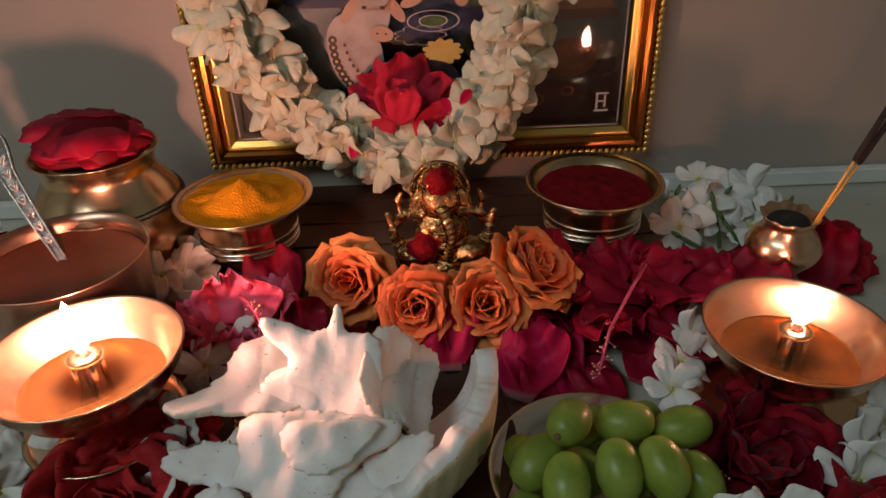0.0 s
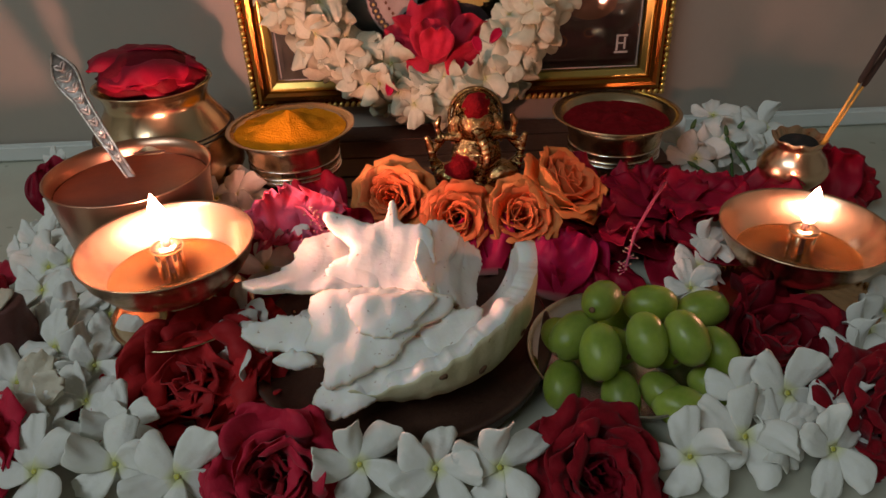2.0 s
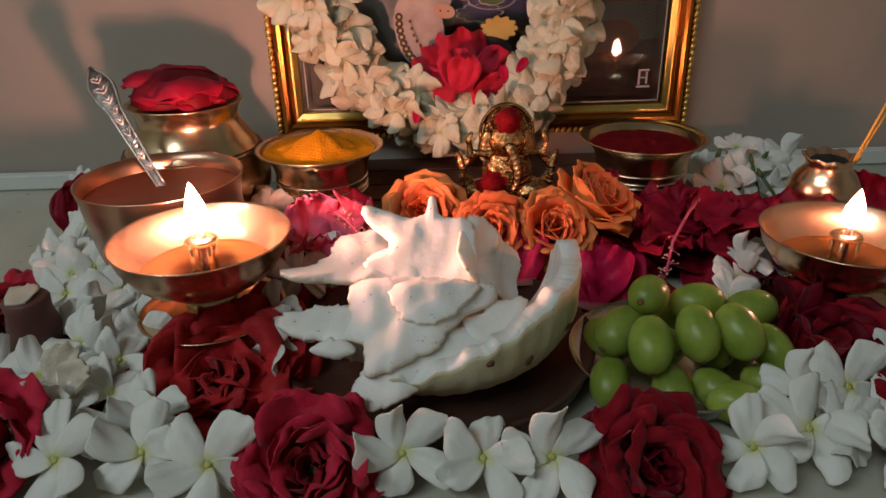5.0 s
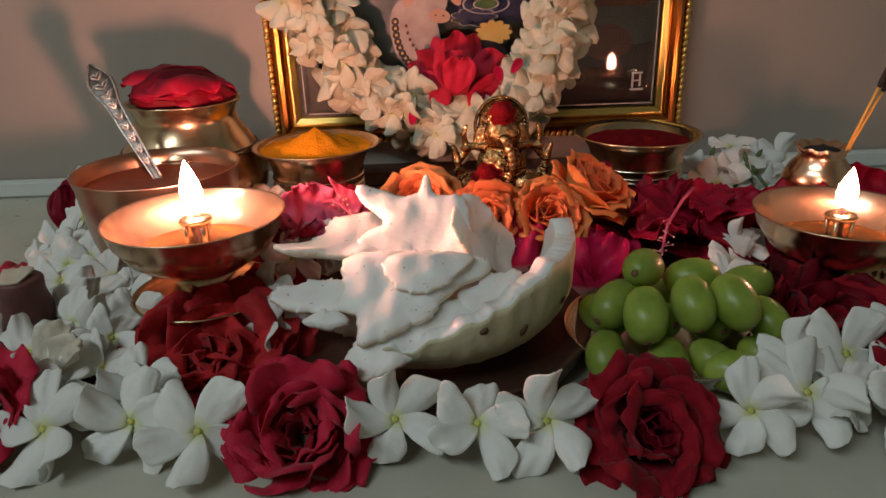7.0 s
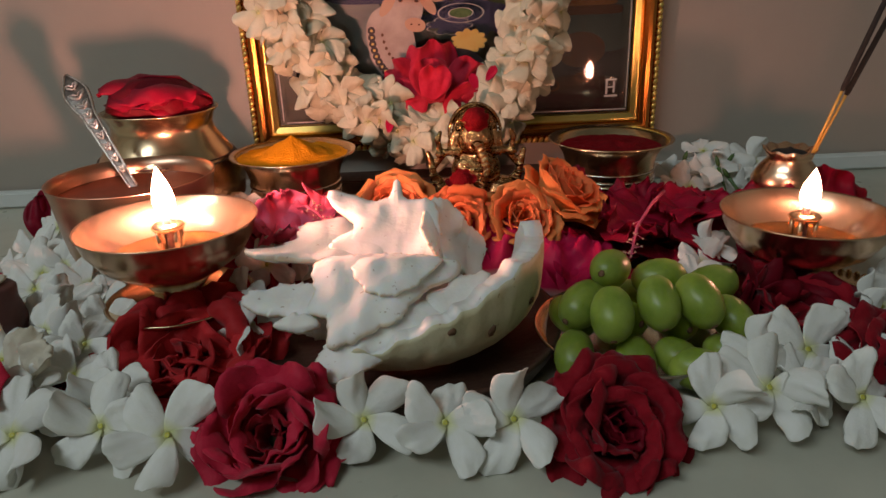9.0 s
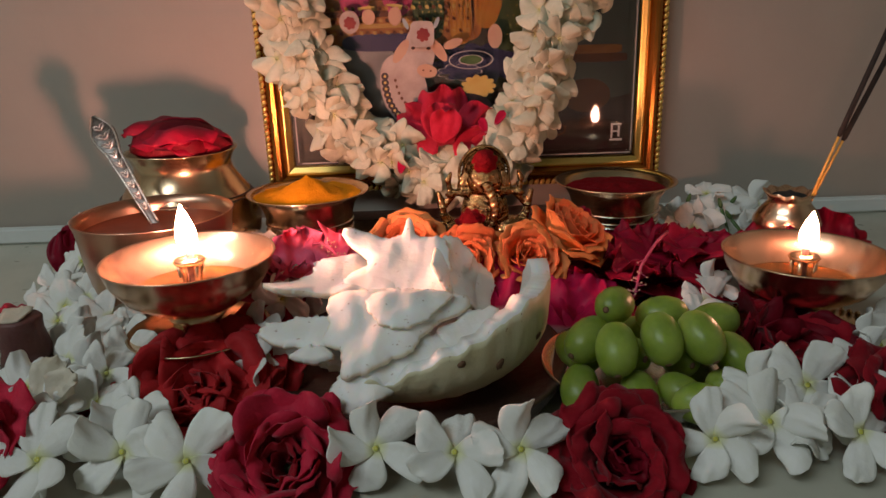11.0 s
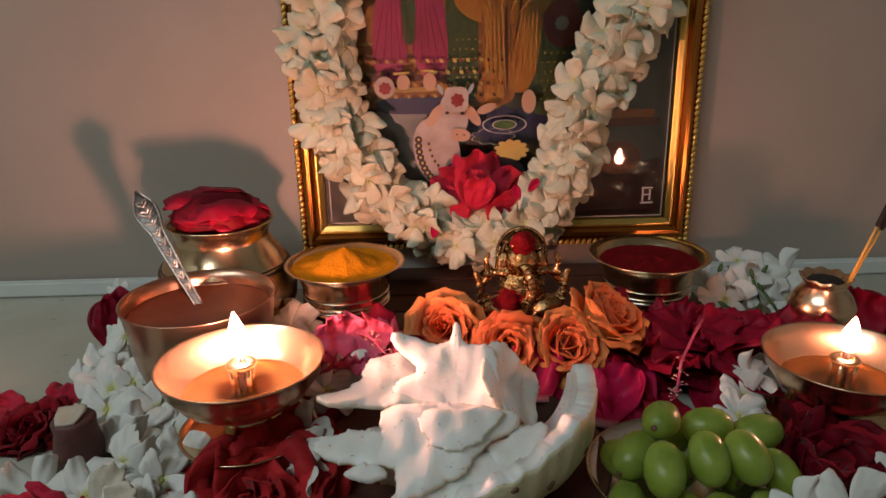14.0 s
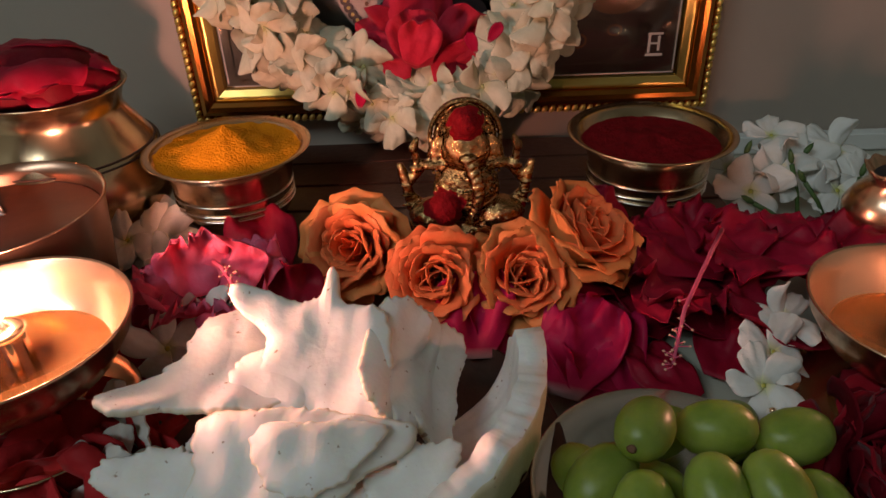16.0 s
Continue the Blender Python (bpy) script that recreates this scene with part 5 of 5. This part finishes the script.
for cx, cy, cz, rx, ry, rz in DAUBS:
    blob(cx, cy, cz, 0.9 * rx, 0.85 * ry, 0.9 * rz)
for k in range(12):
    u = k / 11
    blob(0.0005 + 0.004 * math.sin(u * 3.2), -0.0105 - 0.003 * math.sin(u * 3), 0.064 - 0.029 * u, 0.0038 - 0.0014 * u, 0.0036 - 0.0012 * u, 0.0026, sub=1)
for k in range(34):
    a = radians(-30 + 240 * k / 33)
    blob(0.0136 * math.cos(a), 0.001, 0.0685 + 0.0158 * math.sin(a), 0.0013, 0.0020, 0.0013, sub=1)
for k in range(24):
    a = radians(-20 + 220 * k / 23)
    blob(0.0108 * math.cos(a), -0.0012, 0.0690 + 0.0125 * math.sin(a), 0.0009, 0.0014, 0.0009, sub=1)
for sgn in (-1, 1):
    for (x0, z0), (x1, z1), r0, r1 in (((0.009, 0.0585), (0.0190, 0.0590), 0.0032, 0.0022), ((0.0190, 0.0585), (0.0200, 0.0670), 0.0022, 0.0016), ((0.0200, 0.0660), (0.0185, 0.0700), 0.0022, 0.0012),
                                       ((0.0180, 0.0570), (0.0235, 0.0500), 0.0024, 0.0024), ((0.0235, 0.0520), (0.0255, 0.0585), 0.0030, 0.0018),
                                       ((0.0235, 0.0500), (0.0215, 0.0400), 0.0024, 0.0030), ((0.0235, 0.0470), (0.0190, 0.0430), 0.0020, 0.0018)):
        for q in range(6):
            u = q / 5
            r = r0 + (r1 - r0) * u
            blob(sgn * (x0 + (x1 - x0) * u), -0.003, z0 + (z1 - z0) * u, r, r, r, sub=1)
    for q in range(3):
        blob(sgn * 0.0195, -0.0052, 0.0585 - 0.0001 * q, 0.0030, 0.0010, 0.0007 + 0.0006 * q, sub=1)
        blob(sgn * 0.0235, -0.0056, 0.0510 - 0.0045 * q, 0.0028, 0.0009, 0.0007, sub=1)
for drop, spread, fro in ((0.0560, 0.0105, 11), (0.0500, 0.0125, 15), (0.0440, 0.0115, 15)):
    for k in range(fro):
        u = 2 * k / (fro - 1) - 1
        blob(spread * u, -0.0125 + 0.0050 * u * u, drop + 0.0075 * u * u, 0.0009, 0.0010, 0.0009, sub=1)
for k in range(22):
    a = radians(180 + 180 * k / 21)
    blob(0.0225 * math.cos(a), 0.0160 * math.sin(a), 0.0300, 0.0012, 0.0012, 0.0022, sub=1)
for k in range(9):
    blob(0.0055 * math.sin(k * 2.1) + 0.0015, -0.0150, 0.0400 - 0.0022 * k, 0.0011, 0.0012, 0.0011, sub=1)
cast = new("idol_cast", mesh_bm("idol_cast", bm, IDOL))
fuse = cast.modifiers.new("fuse", "REMESH")
fuse.mode, fuse.voxel_size = "VOXEL", 0.00045
idol_mesh = bpy.data.meshes.new_from_object(cast.evaluated_get(bpy.context.evaluated_depsgraph_get()))
bpy.data.objects.remove(cast)
idol_mesh.materials.clear()
idol_mesh.materials.append(IDOL)
idol_mesh.materials.append(KUMKUM)
for poly in idol_mesh.polygons:
    poly.use_smooth = True
    for cx, cy, cz, rx, ry, rz in DAUBS:
        d = poly.center - Vector((cx, cy, cz))
        if (d.x / rx) ** 2 + (d.y / ry) ** 2 + (d.z / rz) ** 2 < 1.12 + 0.7 * noise.noise(poly.center * 300):
            poly.material_index = 1
idol_mesh.name = "idol"
solid("idol", idol_mesh, Matrix.Translation((0.0030, 0.3060, 0.0)) @ Matrix.Diagonal((1.03, 1.0, 0.985, 1)), "small gilded metal idol daubed with red powder", "idol")


# ---- coconut on its dark dish ----
# Wider than the dish itself: its dark clay also stands for shade on the floor.
solid("clay_dish", lathe("clay_dish", [(0, 0), (0.054, 0), (0.060, 0.002), (0.0640, 0.0080), (0.0654, 0.0125), (0.0658, 0.0136), (0.0642, 0.0142), (0.0590, 0.0085), (0.048, 0.0060), (0, 0.0045)], CLAY, 64, wobble=0.015),
      Matrix.Translation((-0.0365, 0.1955, 0.0)), "dark brown clay dish holding the broken coconut, oversized to darken the shaded floor", "dish")


def half_shell():
    """The unbroken side of the coconut: a thick bowl wall with a torn rim."""
    n, rows, t = 120, 12, 0.0100
    verts, faces = [], []
    for i in range(n + 1):
        a = radians(-112 + 126 * i / n)
        fade = min(1.0, i / 68) * min(1.0, 0.75 + (n - i) / 24)
        h = 0.017 + 0.026 * fade + 0.0040 * noise.noise((i * 0.105, 0, 0))
        rip = 0.0030 * noise.noise((i * 0.13, 4, 0)) + 0.0010 * noise.noise((i * 0.45, 4, 0))
        loop = []
        for k in range(rows + 1):
            q = k / rows
            z = h * q + rip * q ** 5
            rr = 0.058 * (1 - 0.42 * (1 - min(1.0, z / 0.044)) ** 4) + 0.0008 * noise.noise((i * 0.2, q * 3, 2))
            loop.append((rr, z))
        inner = [(max(0.01, r - t * (0.75 + 0.25 * (1 - k / rows))), z + 0.002 * (k < rows)) for k, (r, z) in enumerate(loop)]
        edge = loop + inner[::-1]
        for r, z in edge:
            verts.append((r * math.cos(a), r * math.sin(a), z))
    c = 2 * (rows + 1)
    for i in range(n):
        for k in range(c):
            a, b = i * c + k, i * c + (k + 1) % c
            faces.append((a, b, b + c, a + c))
    faces += [tuple(range(c)), tuple(range(n * c + c - 1, n * c - 1, -1))]
    me = mesh_of("coconut_half", verts, faces, RIND, [(0.5, 1.0)] * len(verts))
    me.materials.append(COCONUT)
    for i, p in enumerate(me.polygons):
        if i < n * c and (i % c) > rows - 1:
            p.material_index = 1
    bm2 = bmesh.new()
    bm2.from_mesh(me)
    bmesh.ops.recalc_face_normals(bm2, faces=bm2.faces)
    bm2.to_mesh(me)
    bm2.free()
    return me


shell = solid("coconut_half", half_shell(), Matrix.Translation((-0.0370, 0.1980, 0.0072)), "broken half of a peeled coconut with a torn white rim", "coconut")
for k, (adeg, zz) in enumerate(((-72, 0.0265), (-55, 0.0215), (-30, 0.0240))):
    a = radians(adeg)
    rr = 0.058 * (1 - 0.42 * (1 - min(1.0, zz / 0.044)) ** 4) + 0.0002
    part("brown_spot", lathe("brown_spot", [(0, -0.0006), (0.0016, -0.0003), (0.0018, 0.0002), (0, 0.0006)], SPOT, 12, wobble=0.4), shell,
         Matrix.Translation((rr * math.cos(a), rr * math.sin(a), zz)) @ Vector((math.cos(a), math.sin(a), -0.4)).to_track_quat("Z", "Y").to_matrix().to_4x4() @ Matrix.Diagonal((1, 1.5 if k % 2 else 0.9, 1, 1)))


def shard(name, outline, curve, thick, seed, jag=1.0):
    """A curved piece of torn flesh. outline: (degrees, reach in mm) round its middle; jag: how ragged the edge is."""
    na, nr = 168, 14
    pts = [Vector((r * 0.001 * math.cos(radians(a)), r * 0.001 * math.sin(radians(a)))) for a, r in sorted((a % 360, r) for a, r in outline)]
    ring, n = [], len(pts)
    lengths = [(pts[(k + 1) % n] - pts[k]).length for k in range(n)]
    total = sum(lengths)
    size = math.sqrt(sum(p.length_squared for p in pts) / n)
    for j in range(na):
        d, k = total * j / na, 0
        while d > lengths[k]:
            d -= lengths[k]
            k += 1
        f = d / lengths[k]
        a, b, c, e = (pts[(k + q) % n] for q in (-1, 0, 1, 2))
        p = 0.5 * (2 * b + (c - a) * f + (2 * a - 5 * b + 4 * c - e) * f * f + (3 * b - a - 3 * c + e) * f ** 3)
        tear = 0.0012 * noise.noise((p.x * 170 + seed * 7.1, p.y * 170, seed)) + 0.0010 * noise.noise((p.x * 480 + seed, p.y * 480, 3)) + 0.0005 * noise.noise((p.x * 1300, p.y * 1300, seed))
        ring.append((p, p.normalized() * jag * tear))
    verts, faces, uvs = [], [], []
    for level in (0, 1):
        for i in range(nr + 1):
            q = (i / nr) ** 0.8
            for j, (p, rip) in enumerate(ring):
                x, y = p.x * q + rip.x * q ** 8, p.y * q + rip.y * q ** 8
                uvs.append((j / na, 1 - q))
                z = curve * (x * x + y * y) / size + 0.0020 * noise.noise((x * 45 + seed, y * 45, 2)) + 0.0008 * noise.noise((x * 120 + seed, y * 90, 5)) + 0.0009 * noise.noise((x * 130 + seed, y * 50, 11)) * min(1.0, 6 * thick / 0.03)
                th = thick * (1 - 0.72 * q ** 5) * (1 + 0.25 * noise.noise((x * 50, y * 50, seed + 9)))
                verts.append((x, y, z + (th / 2 if level else -th / 2)))
    k = (nr + 1) * na
    for level in (0, 1):
        for i in range(nr):
            for j in range(na):
                a, b = level * k + i * na + j, level * k + i * na + (j + 1) % na
                faces.append((a, b, b + na, a + na) if level else (a, a + na, b + na, b))
    for j in range(na):
        a, b = nr * na + j, nr * na + (j + 1) % na
        faces.append((a, k + a, k + b, b))
    return mesh_of(name, verts, faces, COCONUT, uvs)


def torn(lx, ly, seed, n=9):
    """An uneven outline about lx by ly mm in half size."""
    rng = random.Random(seed * 13)
    return [(360 * (k + rng.uniform(-0.3, 0.3)) / n, rng.uniform(0.82, 1.12) / math.hypot(math.cos(2 * math.pi * k / n) / lx, math.sin(2 * math.pi * k / n) / ly)) for k in range(n)]


LAB = "torn white piece of coconut flesh heaped on the dish"


def broken(label, centre, across_dir, up_dir, outline, curve, thick, seed, jag=1.0):
    """A piece lying along two directions; its face looks to their cross product."""
    ax_x = Vector(across_dir).normalized()
    ax_z = ax_x.cross(Vector(up_dir)).normalized()
    ax_y = ax_z.cross(ax_x)
    m = Matrix((ax_x, ax_y, ax_z)).transposed().to_4x4()
    m.translation = centre
    return solid("coconut_piece", shard("coconut_piece", outline, curve, thick, seed, jag), m, label, "coconut", "broken coconut pieces")


broken("large upright white piece of coconut flesh with two torn points", (-0.0385, 0.1935, 0.0535), (0.047, -0.007, 0.002), (0, 0.029, 0.0190),
       [(152, 34), (146, 32), (138, 25), (126, 18), (108, 16), (99, 19), (95, 24), (90, 23.5), (84, 17), (72, 15), (52, 17), (33, 19), (0, 18), (-29, 21), (-52, 25), (-75, 20), (-98, 16), (225, 17), (195, 19), (175, 17), (164, 20), (157, 29)], 0.10, 0.0062, 1)
broken("long tapering white piece of coconut flesh", (-0.0670, 0.1950, 0.0475), (1, 0.0, -0.10), (0, 1, 0.02),
       [(216, 33), (207, 32), (200, 24), (186, 16), (157, 14), (117, 21), (84, 27), (55, 23), (10, 22), (-34, 22), (-77, 17), (238, 19), (224, 29)], 0.09, 0.0058, 2)
broken("broad flat white piece of coconut flesh", (-0.0480, 0.1640, 0.0435), (1, 0.10, 0.12), (0, 0.027, 0.0165),
       [(135, 23), (108, 16), (75, 15), (35, 19), (8, 34), (-4, 30), (-18, 20), (-45, 17), (-69, 18), (253, 21), (231, 28), (220, 23), (207, 20), (190, 25), (172, 21), (149, 24)], -0.07, 0.0060, 3)
broken("thin flat flake of coconut flesh", (-0.0400, 0.1640, 0.0492), (1, 0.06, 0.06), (0, 0.027, 0.0150), [(30, 13), (8, 19), (-30, 12), (-70, 10), (250, 11), (215, 12), (175, 14), (150, 15), (110, 8), (65, 7)], -0.05, 0.0030, 13, 0.8)
broken(LAB, (-0.0430, 0.1530, 0.0295), (0.050, 0.014, 0.012), (0, 0.022, 0.015), [(180, 27), (205, 24), (240, 12), (270, 9), (310, 12), (345, 27), (5, 29), (40, 13), (90, 9), (150, 15)], -0.04, 0.0055, 4, 1.3)
broken("ragged white piece of coconut flesh jutting out", (-0.0765, 0.1665, 0.0370), (1, -0.20, 0.04), (0, 0.02, 0.010), [(188, 19), (175, 19), (160, 14), (140, 11), (90, 8), (35, 12), (0, 19), (-40, 11), (-90, 7), (215, 12), (195, 17)], 0.10, 0.0052, 5, 1.2)
for k, (x, y, z, ly) in enumerate(((-0.0215, 0.1930, 0.0525, 19), (-0.0165, 0.1945, 0.0470, 20), (-0.0110, 0.1955, 0.0400, 21))):
    broken("thick white sliver of coconut flesh", (x, y, z), (0.42 - 0.03 * k, 0.05, -0.42 - 0.03 * k), (-0.10, 0.8, 0.45 - 0.02 * k),
           [(90, ly), (62, ly * 0.95), (30, 11), (0, 9), (-35, 11), (-65, ly * 0.9), (-95, ly), (235, ly * 0.8), (200, 10), (165, 10), (125, ly * 0.75)], 0.10, 0.0046, 6 + k, 1.2)
broken(LAB, (-0.0150, 0.1640, 0.0370), (0.030, 0.014, 0.006), (0, 0.022, 0.013), torn(13, 8.5, 8), 0.05, 0.006, 8)
broken(LAB, (-0.0560, 0.2080, 0.0430), (0.040, -0.010, 0.002), (0, 0.030, 0.014), torn(18, 12, 9), 0.1, 0.007, 9)
broken(LAB, (-0.0520, 0.1880, 0.0460), (0.040, -0.004, 0.002), (0, 0.030, 0.016), torn(15, 12, 15), 0.05, 0.009, 15)
broken("small blunt finger of coconut flesh", (-0.0745, 0.1570, 0.0330), (0.04, -0.008, -0.004), (0, 0.02, 0.02), torn(9, 3.8, 10, 8), 0.0, 0.006, 10, 0.5)
broken(LAB, (-0.0450, 0.1860, 0.0300), (1, 0, 0), (0, 1, 0.1), torn(27, 22, 11), 0.05, 0.013, 11)
broken(LAB, (-0.0600, 0.1780, 0.0260), (1, -0.2, 0), (0, 1, 0.3), torn(24, 17, 12), 0.05, 0.010, 12)


# ---- grapes in a steel dish ----
solid("steel_dish", lathe("steel_dish", [(0, 0), (0.028, 0), (0.033, 0.004), (0.0395, 0.0125), (0.0405, 0.0140), (0.0397, 0.0146), (0.0325, 0.0055), (0, 0.003)], STEEL, 64),
      Matrix.Translation((0.0560, 0.1780, 0.0)), "shallow steel dish holding the grapes", "dish")


def grape_mesh():
    return lathe("grape", [(0, -0.0108), (0.0019, -0.0106), (0.0042, -0.0094), (0.0062, -0.0070), (0.0075, -0.0035), (0.0079, 0.0), (0.0076, 0.0035), (0.0064, 0.0070), (0.0045, 0.0094), (0.0021, 0.0107), (0.0007, 0.0109), (0, 0.0107)], GRAPE, 28)


first_grape = solid("grape", grape_mesh(), Matrix(), "plump pale green grape", "grape", "grapes in the dish")
part("stem_scar", lathe("stem_scar", [(0, 0.0106), (0.0012, 0.0109), (0.0014, 0.0110), (0.0006, 0.0113), (0, 0.0111)], SPOT, 10, wobble=0.3), first_grape, label="brown stem scar")
GRAPES = (
    (0.0443, 0.1765, 0.040, -0.5, -0.75, 0.15, 0.95), (0.0325, 0.1690, 0.029, -0.7, -0.6, -0.3, 1.1), (0.0404, 0.1574, 0.030, -0.12, -0.8, -0.6, 1.08), (0.0587, 0.1609, 0.032, 0.05, -0.75, -0.65, 1.05),
    (0.0740, 0.1610, 0.032, 0.3, -0.75, -0.6, 1.08), (0.0270, 0.1580, 0.0135, -0.25, -0.85, -0.45, 1.0), (0.0480, 0.1500, 0.0135, 0.0, -0.8, -0.6, 1.0), (0.0640, 0.1500, 0.0140, 0.6, -0.7, -0.3, 0.95),
    (0.0690, 0.1440, 0.0130, 0.95, -0.35, -0.1, 1.05), (0.0890, 0.1640, 0.0220, 0.35, -0.75, -0.5, 1.0), (0.0880, 0.1830, 0.0280, 0.9, 0.1, 0.1, 1.05), (0.0660, 0.1830, 0.0320, 0.85, -0.1, 0.1, 1.05),
    (0.0840, 0.1540, 0.0130, 0.7, -0.6, -0.2, 0.9), (0.0500, 0.1720, 0.0200, 0.3, -0.8, 0.2, 1.0), (0.0700, 0.1720, 0.0180, 0.2, -0.9, 0.1, 1.0), (0.0310, 0.1800, 0.0180, -0.5, 0.4, 0.3, 1.0),
    (0.0560, 0.1950, 0.0180, 0.8, 0.4, 0.1, 1.0), (0.0780, 0.1960, 0.0170, 0.5, 0.8, 0.1, 1.0),
)
for k, (x, y, z, dx, dy, dz, size) in enumerate(GRAPES):
    m = Matrix.Translation((x, y, z)) @ Vector((dx, dy, dz)).to_track_quat("Z", "Y").to_matrix().to_4x4() @ Matrix.Diagonal((size * 1.0, size * 1.0, size * 1.0, 1))
    if k:
        copy_thing(first_grape, m)
    else:
        first_grape.matrix_basis = m
